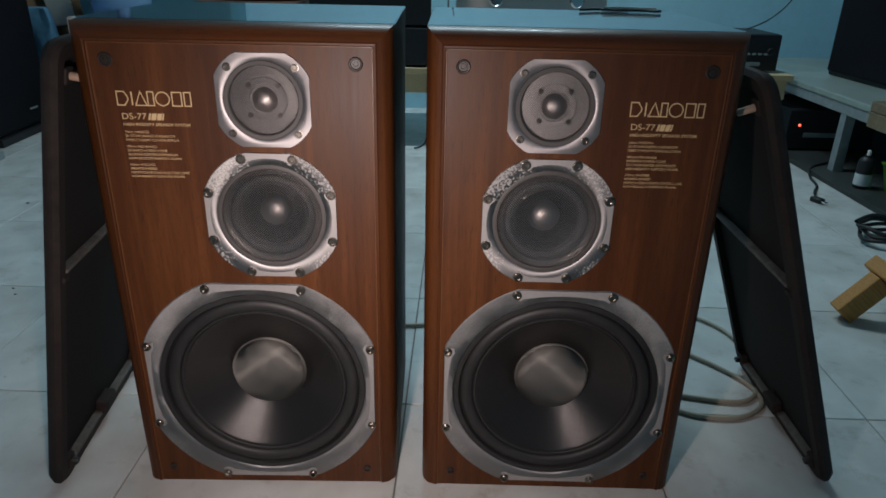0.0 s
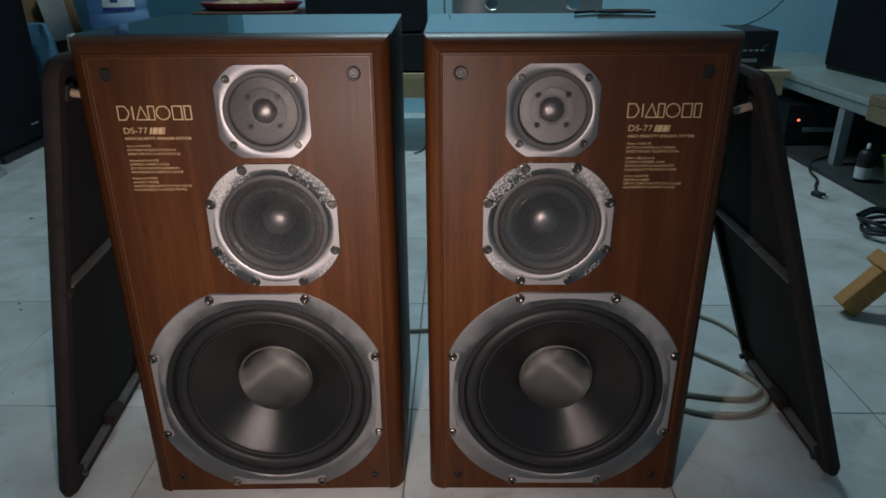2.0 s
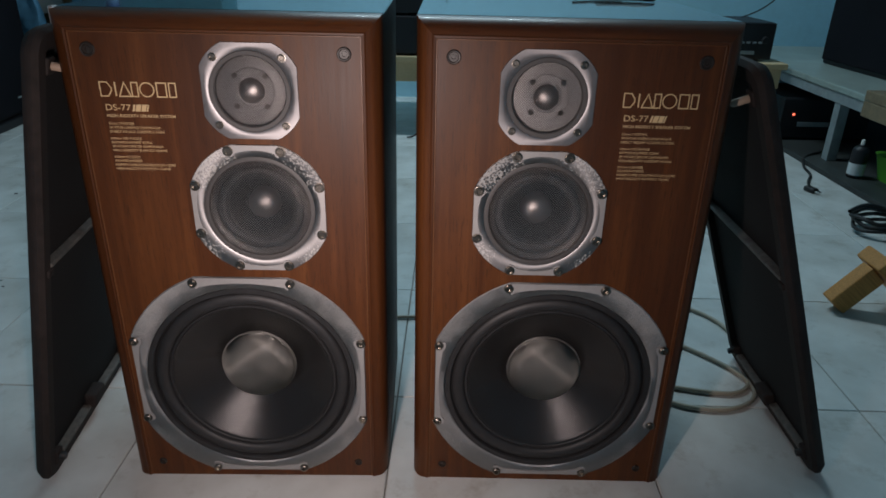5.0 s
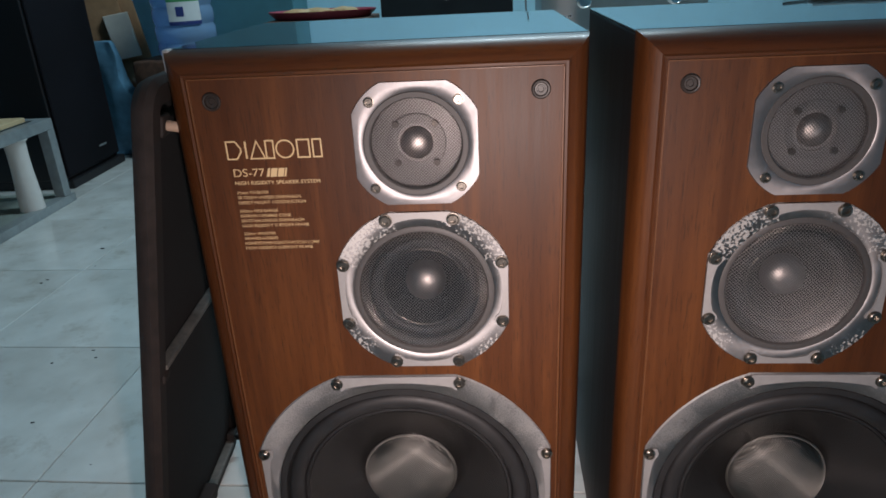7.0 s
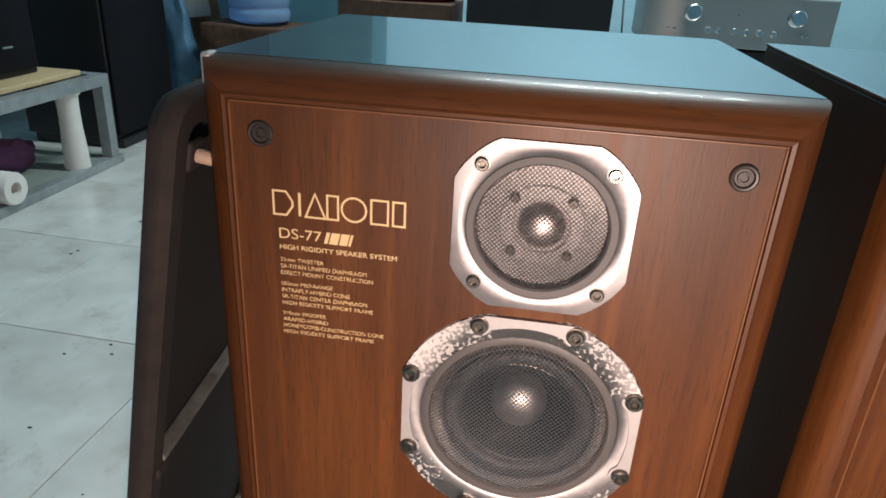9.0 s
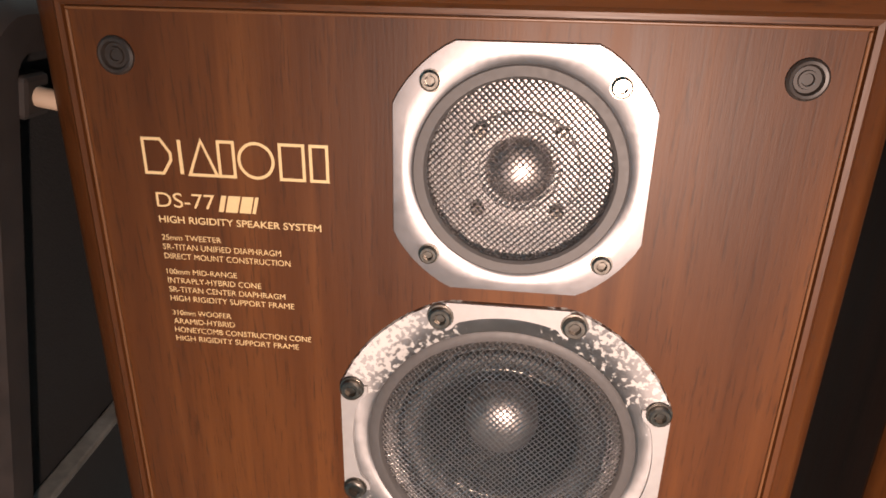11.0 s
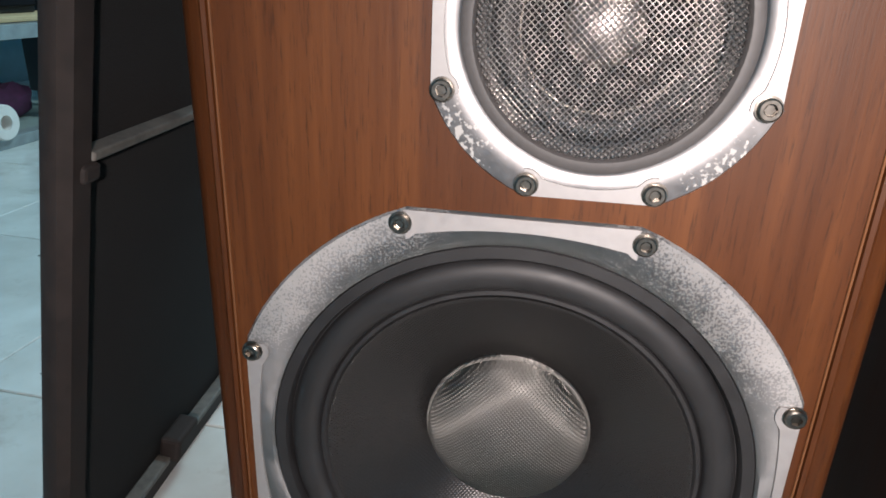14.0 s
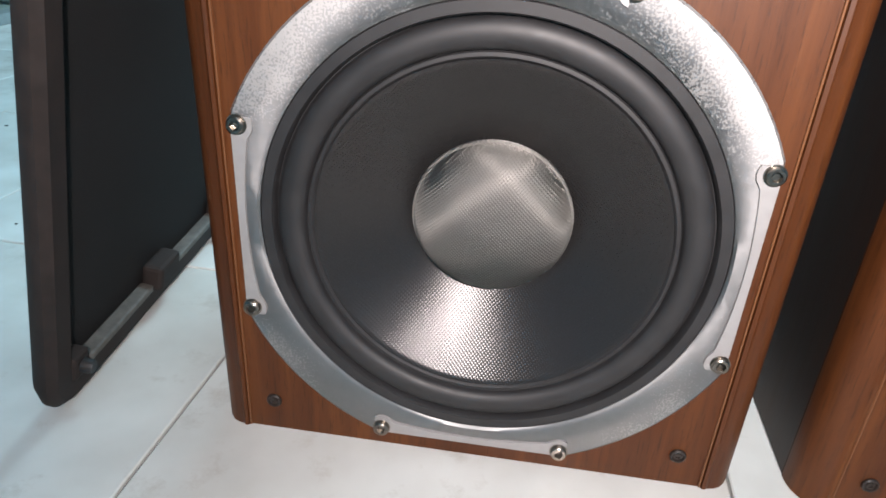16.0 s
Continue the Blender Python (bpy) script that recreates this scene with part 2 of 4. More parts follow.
M_LABEL = material("paper_label", (0.7, 0.72, 0.72), 0.6, 0, 0.1)
M_LABELGREEN = material("green_label", (0.05, 0.3, 0.12), 0.5, 0, 0.1)
M_LABELBLUE = material("navy_label", (0.02, 0.04, 0.18), 0.5, 0, 0.1)


def glass(name, color, rough=0.05):
    m = bpy.data.materials.new(name)
    m.use_nodes = True
    b = m.node_tree.nodes["Principled BSDF"]
    b.inputs["Base Color"].default_value = (*color, 1)
    b.inputs["Roughness"].default_value = rough
    b.inputs["Transmission Weight"].default_value = 1.0
    b.inputs["IOR"].default_value = 1.2
    return m


M_BOTTLE = glass("blue_clear_plastic", (0.36, 0.62, 0.95), 0.08)
M_BOTTLE.node_tree.nodes["Principled BSDF"].inputs["Transmission Weight"].default_value = 0.6
M_CLEAR = glass("clear_plastic", (0.85, 0.92, 0.95), 0.05)
M_LED = bpy.data.materials.new("red_led")
M_LED.use_nodes = True
M_LED.node_tree.nodes["Principled BSDF"].inputs["Emission Color"].default_value = (1, 0.12, 0.04, 1)
M_LED.node_tree.nodes["Principled BSDF"].inputs["Emission Strength"].default_value = 2.5

# ---- mesh helpers ----


def mesh_of(bm, name, mat, smooth=False):
    bm.normal_update()
    me = bpy.data.meshes.new(name)
    bm.to_mesh(me)
    bm.free()
    me.materials.append(mat)
    if smooth:
        for p in me.polygons:
            p.use_smooth = True
        me.set_sharp_from_angle(angle=radians(38))
    return me


def part(name, bm, mat, parent=None, label="", smooth=False, at=None):
    me = bm if isinstance(bm, bpy.types.Mesh) else mesh_of(bm, name, mat, smooth)
    ob = new(name, me)
    if parent is not None:
        ob.parent = parent
    if at is not None:
        ob.matrix_local = at if isinstance(at, Matrix) else Matrix.Translation(at)
    if label:
        tagged(ob, label)
    return ob


def thing(name, m, label, category, group="", kind=""):
    ob = new(name)
    ob.empty_display_size = 0.05
    ob.matrix_world = m
    return tagged(ob, label, category, group, kind)


def box(x0, x1, y0, y1, z0, z1, bevel=0.003, seg=2, bm=None):
    own = bmesh.new()
    bmesh.ops.create_cube(own, size=1)
    for v in own.verts:
        v.co = Vector(((x0 + x1) / 2 + v.co.x * (x1 - x0), (y0 + y1) / 2 + v.co.y * (y1 - y0), (z0 + z1) / 2 + v.co.z * (z1 - z0)))
    if bevel:
        bmesh.ops.bevel(own, geom=own.edges[:], offset=bevel, segments=seg, affect="EDGES", profile=0.5)
    if bm is None:
        return own
    me = bpy.data.meshes.new("tmp")
    own.to_mesh(me)
    own.free()
    bm.from_mesh(me)
    bpy.data.meshes.remove(me)
    return bm


def lathe(profile, segs=64, axis="y", bm=None, closed=False):
    """Turns (radius, along) pairs round an axis; along grows in the axis's direction."""
    bm = bm or bmesh.new()
    rings = []
    for r, a in profile:
        ring = []
        if r < 1e-6:
            ring = [bm.verts.new((0, a, 0) if axis == "y" else (0, 0, a))]
        else:
            for i in range(segs):
                t = 2 * math.pi * i / segs
                c, s = r * math.cos(t), r * math.sin(t)
                ring.append(bm.verts.new((c, a, s) if axis == "y" else (c, s, a)))
        rings.append(ring)
    pairs = list(zip(rings, rings[1:])) + ([(rings[-1], rings[0])] if closed else [])
    for p, q in pairs:
        for i in range(segs):
            j = (i + 1) % segs
            f = [p[i % len(p)], p[j % len(p)], q[j % len(q)], q[i % len(q)]]
            f = list(dict.fromkeys(f))
            if len(f) > 2:
                bm.faces.new(f)
    bmesh.ops.recalc_face_normals(bm, faces=bm.faces[:])
    return bm


def extrude_outline(points, y0, y1, bm=None):
    """A solid from an outline of (x, z) points, from depth y0 to y1."""
    bm = bm or bmesh.new()
    a = [bm.verts.new((x, y0, z)) for x, z in points]
    b = [bm.verts.new((x, y1, z)) for x, z in points]
    bm.faces.new(a)
    bm.faces.new(b[::-1])
    for i in range(len(a)):
        j = (i + 1) % len(a)
        bm.faces.new([a[i], b[i], b[j], a[j]])
    bmesh.ops.recalc_face_normals(bm, faces=bm.faces[:])
    return bm


def cable(name, points, radius, mat, label, category="cable", resolution=8):
    """A round cable along smooth points, as a mesh."""
    cu = bpy.data.curves.new(name, "CURVE")
    cu.dimensions, cu.bevel_depth, cu.bevel_resolution, cu.resolution_u = "3D", radius, 2, resolution
    sp = cu.splines.new("NURBS")
    sp.points.add(len(points) - 1)
    for p, co in zip(sp.points, points):
        p.co = (*co, 1)
    sp.use_endpoint_u, sp.order_u = True, 3
    tmp = bpy.data.objects.new("tmp", cu)
    me = bpy.data.meshes.new_from_object(tmp)
    bpy.data.objects.remove(tmp)
    me.materials.clear()
    me.materials.append(mat)
    for p in me.polygons:
        p.use_smooth = True
    return tagged(new(name, me), label, category)


# ---- room ----
X0, X1, Y0, Y1, H = -2.5, 2.6, -2.6, 2.915, 2.7
for name, b in (("wall_north", (X0 - 0.12, X1 + 0.12, Y1, Y1 + 0.12, 0, H)), ("wall_south", (X0 - 0.12, X1 + 0.12, Y0 - 0.12, Y0, 0, H)),
                ("wall_west", (X0 - 0.12, X0, Y0, Y1, 0, H)), ("wall_east", (X1, X1 + 0.12, Y0, Y1, 0, H))):
    tagged(part(name, box(*b, 0), M_WALL), "pale blue painted plaster wall", "wall", "", "structure")
tagged(part("ceiling", box(X0 - 0.12, X1 + 0.12, Y0 - 0.12, Y1 + 0.12, H, H + 0.1, 0), M_CEIL), "plain white ceiling", "ceiling", "", "structure")
floor = tagged(part("floor", box(X0 - 0.12, X1 + 0.12, Y0 - 0.12, Y1 + 0.12, -0.12, -0.004, 0), M_GROUT), "white marbled tile floor with dark joints", "floor", "", "structure")
# Pier against the north wall, coloured a darker teal than the walls.
tagged(part("wall_pier", box(-1.445, -0.957, 2.64, Y1 - 0.003, 0, H - 0.003, 0.004), M_TEAL), "dark teal wall pier", "wall", "", "structure")

# ---- loudspeakers ----
HALF_W, TOP, DEPTH, EDGE = 0.198, 0.6975, 0.345, 0.174
BAFFLE_TOP = 0.6735
TW_Z, MID_Z, WOOF_Z = 0.6048, 0.45, 0.18


def square_round(half, radius, segs=72, lift=0.0):
    """Outline of a disc cut by a square: flats at the four sides, the upper one lifted, arcs at the corners."""
    pts = []
    for i in range(segs):
        t = 2 * math.pi * (i + 0.5) / segs
        c, s = math.cos(t), math.sin(t)
        r = min(radius, (half + (lift if s > abs(c) else 0.0)) / max(abs(c), abs(s)))
        pts.append((r * c, r * s))
    return pts


def flange(half, radius, inner, thick, dish, segs=72, lift=0.0):
    """A cast plate, cut square and round, whose face falls towards the inner hole."""
    bm = bmesh.new()
    out = square_round(half, radius, segs, lift)
    rows = [[(x, 0.0, z) for x, z in out], [(x, -thick + 0.0012, z) for x, z in out], [(x * 0.992, -thick, z * 0.992) for x, z in out]]
    for f, y in ((0.6, -thick), (0.12, -thick + dish * 0.3), (0.0, -thick + dish)):
        row = []
        for x, z in out:
            r = math.hypot(x, z)
            k = (inner + (r * 0.992 - inner) * f) / r
            row.append((x * k, y, z * k))
        rows.append(row)
    rows.append([(x * inner / math.hypot(x, z), 0.004, z * inner / math.hypot(x, z)) for x, z in out])
    vs = [[bm.verts.new(p) for p in row] for row in rows]
    for p, q in zip(vs, vs[1:]):
        for i in range(segs):
            j = (i + 1) % segs
            bm.faces.new([p[i], p[j], q[j], q[i]])
    bmesh.ops.recalc_face_normals(bm, faces=bm.faces[:])
    return bm


def pad(half, radius, inner, bolt, y0, y1, lift=0.0):
    """The raised land along one straight side of a flange: a chord outside, an arc inside, a round boss at each bolt."""
    top, boss = half * 0.994 + lift, 0.0102 if half > 0.1 else 0.0085
    bx, bz = bolt * math.sin(radians(22.5)), bolt * math.cos(radians(22.5))
    w = min(math.sqrt(radius**2 - (half + lift) ** 2) * 0.99, bx + boss * 0.8)
    pts = [(-w, top - 0.0008), (-w * 0.985, top), (w * 0.985, top), (w, top - 0.0008)]
    n = 48
    for i in range(n + 1):
        u = w - 2 * w * i / n
        low = inner - (bz - boss * 0.75 - inner) * -((u / bx) ** 2)
        off = abs(u) - bx
        if abs(off) < boss:
            low = min(low, bz - math.sqrt(boss**2 - off * off)) if off < 0 else bz - math.sqrt(boss**2 - off * off)
        pts.append((u, min(low, top - 0.0015)))
    return extrude_outline(pts, y0, y1)


def mesh_grid(radius, step, wire, bulge, flat=0.0):
    """Two families of crossing wires clipped to a disc; raised by bulge inside the radius flat, or domed where flat is 0."""
    bm = bmesh.new()
    n = int(radius / step)
    for fam in (1, -1):
        ca, sa = math.cos(radians(45 * fam)), math.sin(radians(45 * fam))
        for i in range(-n, n + 1):
            d = i * step
            if abs(d) > radius * 0.995:
                continue
            half = math.sqrt(radius**2 - d * d)
            k = max(4, int(half / 0.0035))
            prev = None
            for j in range(k + 1):
                u = -half + 2 * half * j / k
                x, z = u * ca - d * sa, u * sa + d * ca
                r = math.hypot(x, z)
                y = -bulge * (min(1, (radius - r) / (radius - flat)) if flat else 1 - (r / radius) ** 2) + 0.0002 * fam * (1 if j % 2 else -1)
                ox, oz = -sa * wire, ca * wire
                ring = [bm.verts.new((x + ox, y, z + oz)), bm.verts.new((x, y - wire * 0.9, z)), bm.verts.new((x - ox, y, z - oz))]
                if prev:
                    bm.faces.new([prev[0], prev[1], ring[1], ring[0]])
                    bm.faces.new([prev[1], prev[2], ring[2], ring[1]])
                prev = ring
    return bm


def bolt_mesh(r, h):
    """A socket-head bolt with a rounded rim and a hexagonal recess."""
    bm = lathe([(r * 1.18, 0.0), (r * 1.18, -h * 0.2), (r, -h * 0.22), (r, -h * 0.85), (r * 0.86, -h), (r * 0.56, -h)], 20)
    hexa = [[bm.verts.new((r * 0.55 * math.cos(math.pi * k / 3), y, r * 0.55 * math.sin(math.pi * k / 3))) for k in range(6)] for y in (-h, -h * 0.35)]
    for k in range(6):
        bm.faces.new([hexa[0][k], hexa[0][(k + 1) % 6], hexa[1][(k + 1) % 6], hexa[1][k]])
    bm.faces.new(hexa[1])
    return mesh_of(bm, "bolt", M_BOLT, True)


BOLT_L, BOLT_S = bolt_mesh(0.0057, 0.0042), bolt_mesh(0.0044, 0.0034)
TW_FLANGE = mesh_of(flange(0.059, 0.0668, 0.0495, 0.004, 0.0012), "flange", M_ALU, True)
MID_FLANGE = mesh_of(flange(0.087, 0.0938, 0.0722, 0.005, 0.002, 72, 0.0015), "flange", M_ALU_PIT, True)
WOOF_FLANGE = mesh_of(flange(0.1672, 0.1825, 0.1525, 0.006, 0.0025, 96, 0.0035), "flange", M_ALU_SPECK, True)
MID_PAD = mesh_of(pad(0.087, 0.0938, 0.0805, 0.0868, -0.0065, -0.002), "pad", M_PAD)
MID_TOP_PAD = mesh_of(pad(0.087, 0.0938, 0.0815, 0.0868, -0.0065, -0.002, 0.0015), "pad", M_PAD)
WOOF_TOP_PAD = mesh_of(pad(0.1672, 0.1825, 0.162, 0.1752, -0.0078, -0.003, 0.0035), "pad", M_PAD)
WOOF_PAD = mesh_of(pad(0.1672, 0.1825, 0.161, 0.1752, -0.0078, -0.003), "pad", M_PAD)
TW_RING = mesh_of(lathe([(0.0498, 0.002), (0.0498, -0.003), (0.049, -0.0036), (0.0445, -0.0034), (0.0432, -0.002), (0.0428, 0.003)]), "ring", M_GASKET, True)
MID_RING = mesh_of(lathe([(0.0725, 0.002), (0.0725, -0.0032), (0.071, -0.004), (0.0668, -0.0036), (0.0657, -0.002), (0.0652, 0.004)]), "ring", M_GASKET, True)
TW_MESH = mesh_of(mesh_grid(0.0431, 0.0022, 0.00038, 0.002), "mesh_guard", M_MESH_DARK)
MID_MESH = mesh_of(mesh_grid(0.0655, 0.0025, 0.00032, 0.0035, 0.057), "mesh_guard", M_MESH)
TW_PLATE = mesh_of(lathe([(0.0478, 0.006), (0.044, 0.006), (0.0285, 0.0055), (0.0275, 0.0045), (0.0195, 0.0045), (0.0188, 0.0062), (0.0165, 0.0062), (0.0155, 0.007)]), "plate", M_PLATE, True)
TW_DOME = mesh_of(lathe([(0.0166, 0.007)] + [(0.0155 * math.cos(a), 0.0062 - 0.0085 * math.sin(a)) for a in np.linspace(0, math.pi / 2, 10)], 40), "dome", M_DOME, True)
SMALL_SCREW = mesh_of(lathe([(0.0034, 0.004), (0.0034, 0.0015), (0.0027, 0.0009), (0.0016, 0.0009), (0.0013, 0.002), (0, 0.002)], 14), "screw", M_BOLT, True)
MID_LIP = mesh_of(lathe([(0.0655, 0.005), (0.0655, 0.003), (0.0605, 0.0045), (0.0595, 0.0035), (0.058, 0.0035), (0.057, 0.007)]), "basket_lip", M_GASKET, True)
MID_SURROUND = mesh_of(lathe([(0.0575, 0.007)] + [(0.0508 + 0.0062 * math.cos(a), 0.007 - 0.0045 * math.sin(a)) for a in np.linspace(0, math.pi, 11)] + [(0.0425, 0.0085)]), "surround", material("grey_rubber", (0.045, 0.042, 0.041), 0.6, 0, 0.3, (90, 90, 90), 0.4, 0.1), True)
MID_TRIM = mesh_of(lathe([(0.0432 + 0.0007 * math.cos(a), 0.0082 - 0.0007 * math.sin(a)) for a in np.linspace(0, math.pi, 6)], 72), "trim_ring", M_BOLT, True)
MID_CONE = mesh_of(lathe([(0.0432, 0.0085)] + [(r, 0.0085 + 0.024 * (1 - ((r - 0.02) / 0.023) ** 1.3)) for r in np.linspace(0.043, 0.02, 12)]), "cone", M_MIDCONE, True)
MID_DOME = mesh_of(lathe([(0.0215, 0.034), (0.0215, 0.024)] + [(0.0208 * math.cos(a), 0.023 - 0.0135 * math.sin(a)) for a in np.linspace(0, math.pi / 2, 10)], 40), "dome", M_DOME, True)
M_CONE = material("woven_cone", (0.034, 0.033, 0.033), 0.25, 0.55, 0.3, (900, 900, 900), 0.5, 0.12)
M_CAP = material("woven_cap", (0.08, 0.075, 0.068), 0.42, 0.75, 0.3, (900, 900, 900), 0.6, 0.15)


def weave(m, scale, depth):
    """A fine crossed weave as relief over a material."""
    n, l = m.node_tree.nodes, m.node_tree.links
    co = n.new("ShaderNodeTexCoord")
    turn = n.new("ShaderNodeMapping")
    turn.inputs["Rotation"].default_value = (0, radians(45), 0)
    l.new(co.outputs["Object"], turn.inputs["Vector"])
    waves = []
    for axis in ("X", "Z"):
        w = n.new("ShaderNodeTexWave")
        w.bands_direction = axis
        w.inputs["Scale"].default_value = scale
        l.new(turn.outputs[0], w.inputs["Vector"])
        waves.append(w)
    mul = n.new("ShaderNodeMath")
    mul.operation = "MULTIPLY"
    l.new(waves[0].outputs["Fac"], mul.inputs[0])
    l.new(waves[1].outputs["Fac"], mul.inputs[1])
    bp = n.new("ShaderNodeBump")
    bp.inputs["Strength"].default_value, bp.inputs["Distance"].default_value = depth, 0.0006
    l.new(mul.outputs[0], bp.inputs["Height"])
    l.new(bp.outputs[0], n["Principled BSDF"].inputs["Normal"])


weave(M_CAP, 170, 0.6)


def crossed_threads(m, color, rough, share):
    """Sheen of a cloth whose threads run along both diagonals: each set reflects in a band across its own direction."""
    n, l = m.node_tree.nodes, m.node_tree.links
    sets = []
    for z in (1, -1):
        g = n.new("ShaderNodeBsdfAnisotropic")
        g.inputs["Color"].default_value, g.inputs["Roughness"].default_value, g.inputs["Anisotropy"].default_value = (*color, 1), rough, 0.76
        v = n.new("ShaderNodeCombineXYZ")
        v.inputs[0].default_value, v.inputs[2].default_value = 0.7071, 0.7071 * z
        l.new(v.outputs[0], g.inputs["Tangent"])
        l.new(n["Principled BSDF"].inputs["Normal"].links[0].from_socket, g.inputs["Normal"])
        sets.append(g)
    both, out = n.new("ShaderNodeMixShader"), n.new("ShaderNodeMixShader")
    l.new(sets[0].outputs[0], both.inputs[1])
    l.new(sets[1].outputs[0], both.inputs[2])
    out.inputs[0].default_value = share
    l.new(n["Principled BSDF"].outputs[0], out.inputs[1])
    l.new(both.outputs[0], out.inputs[2])
    l.new(out.outputs[0], n["Material Output"].inputs["Surface"])


crossed_threads(M_CAP, (0.3, 0.29, 0.27), 0.5, 0.72)
weave(M_CONE, 160, 0.18)
roll = [(0.1328 + 0.0095 * math.cos(a), 0.003 - 0.0068 * math.sin(a)) for a in np.linspace(0, math.pi, 16)]
WOOF_SURROUND = mesh_of(lathe([(0.1528, 0.004), (0.1528, -0.002), (0.1515, -0.004), (0.1448, -0.004), (0.1435, -0.0015), (0.143, 0.003)] + roll + [(0.1228, 0.0038), (0.1218, 0.002), (0.1195, 0.0018), (0.118, 0.0035), (0.1172, 0.005)], 112), "surround", M_RUBBER, True)
WOOF_CONE = mesh_of(lathe([(0.1178, 0.0048)] + [(r, 0.0048 + 0.0425 * (1 - ((r - 0.05) / 0.0675) ** 1.08)) for r in np.linspace(0.1175, 0.05, 22)], 112), "cone", M_CONE, True)
WOOF_CAP = mesh_of(lathe([(0.0572, 0.046), (0.057, 0.0415), (0.0555, 0.0405)] + [(0.0552 * math.cos(a), 0.0405 - 0.025 * math.sin(a)) for a in np.linspace(0, math.pi / 2, 16)], 72), "dust_cap", M_CAP, True)
SOCKET = mesh_of(lathe([(0.0098, 0.0), (0.0098, -0.0015), (0.0086, -0.0024), (0.0072, -0.0022), (0.0062, -0.0005), (0.0045, -0.0005), (0.0042, -0.0014), (0.003, -0.0014), (0.0026, -0.0004), (0, -0.0004)], 28), "peg_socket", material("glossy_socket", (0.022, 0.016, 0.013), 0.45), True)


def baffle_mesh(s):
    """The front board: a rectangle with three round cut-outs, filled between the loops, with short walls in the holes."""
    bm = bmesh.new()
    loops = [[(-EDGE, 0.0), (EDGE, 0.0), (EDGE, BAFFLE_TOP), (-EDGE, BAFFLE_TOP)]]
    for cx, cz, r in ((s * 0.036, TW_Z, 0.0525), (s * 0.0345, MID_Z, 0.0765), (0.0, WOOF_Z, 0.158)):
        loops.append([(cx + r * math.cos(2 * math.pi * k / 64), cz + r * math.sin(2 * math.pi * k / 64)) for k in range(64)])
    edges, rims = [], []
    for loop in loops:
        vs = [bm.verts.new((x, 0, z)) for x, z in loop]
        edges += [bm.edges.new((vs[k], vs[(k + 1) % len(vs)])) for k in range(len(vs))]
        rims.append(vs)
    bmesh.ops.triangle_fill(bm, use_beauty=True, edges=edges)
    for f in bm.faces:
        if f.normal.y > 0:
            f.normal_flip()
    for vs in rims[1:]:
        deep = [bm.verts.new((v.co.x, 0.02, v.co.z)) for v in vs]
        for k in range(len(vs)):
            j = (k + 1) % len(vs)
            bm.faces.new([vs[k], vs[j], deep[j], deep[k]])
    return bm


def molding_profile():
    """Section of the rounded edge, as (outwards, back) from the bead to the cabinet's side."""
    pts = [(0.0, 0.0), (0.0005, -0.0022), (0.003, -0.0026), (0.0048, -0.0012)]
    for a in np.linspace(0, math.pi / 2, 7):
        pts.append((0.005 + 0.019 * math.sin(a), -0.001 + 0.027 * (1 - math.cos(a))))
    return pts


def side_molding(sign):
    """An upright rounded edge strip, mitred at the top."""
    bm = bmesh.new()
    rows = []
    for lower in (True, False):
        rows.append([bm.verts.new((sign * (EDGE + o), y, 0.0 if lower else BAFFLE_TOP + o)) for o, y in molding_profile()])
    for i in range(len(rows[0]) - 1):
        bm.faces.new([rows[0][i], rows[0][i + 1], rows[1][i + 1], rows[1][i]])
    bm.faces.new(rows[0])
    bmesh.ops.recalc_face_normals(bm, faces=bm.faces[:])
    return bm


def top_molding():
    bm = bmesh.new()
    rows = [[bm.verts.new((s * (EDGE + o), y, BAFFLE_TOP + o)) for o, y in molding_profile()] for s in (-1, 1)]
    for i in range(len(rows[0]) - 1):
        bm.faces.new([rows[0][i], rows[0][i + 1], rows[1][i + 1], rows[1][i]])
    bmesh.ops.recalc_face_normals(bm, faces=bm.faces[:])
    return bm


BEAD_TOP = mesh_of(box(-EDGE + 0.0004, EDGE - 0.0004, -0.0016, 0.0, BAFFLE_TOP - 0.0016, BAFFLE_TOP - 0.0003, 0.0004, 1), "bead", M_BEAD)
BEAD_SIDE = mesh_of(box(-0.0007, 0.0007, -0.0016, 0.0, 0.0, BAFFLE_TOP - 0.0018, 0.0004, 1), "bead", M_BEAD)
SIDE_MOLD = {k: mesh_of(side_molding(k), "side_molding", M_WOOD, True) for k in (-1, 1)}
TOP_MOLD = mesh_of(top_molding(), "top_molding", veneer("walnut_rail", PALE, MID, DARK, 0.36, 0.4, "x", 0.1), True)
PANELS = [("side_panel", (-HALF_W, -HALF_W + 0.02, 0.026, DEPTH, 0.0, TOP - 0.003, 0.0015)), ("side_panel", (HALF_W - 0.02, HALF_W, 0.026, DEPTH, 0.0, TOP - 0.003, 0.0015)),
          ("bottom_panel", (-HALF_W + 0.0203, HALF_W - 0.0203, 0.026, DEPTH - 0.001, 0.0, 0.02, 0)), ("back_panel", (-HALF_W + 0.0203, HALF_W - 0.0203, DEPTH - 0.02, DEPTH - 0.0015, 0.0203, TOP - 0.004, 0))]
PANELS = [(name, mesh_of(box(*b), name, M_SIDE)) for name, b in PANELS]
LID = mesh_of(box(-HALF_W - 0.0003, HALF_W + 0.0003, 0.0258, DEPTH, TOP - 0.0028, TOP + 0.0004, 0.0008, 1), "top_panel", M_WOOD_TOP)


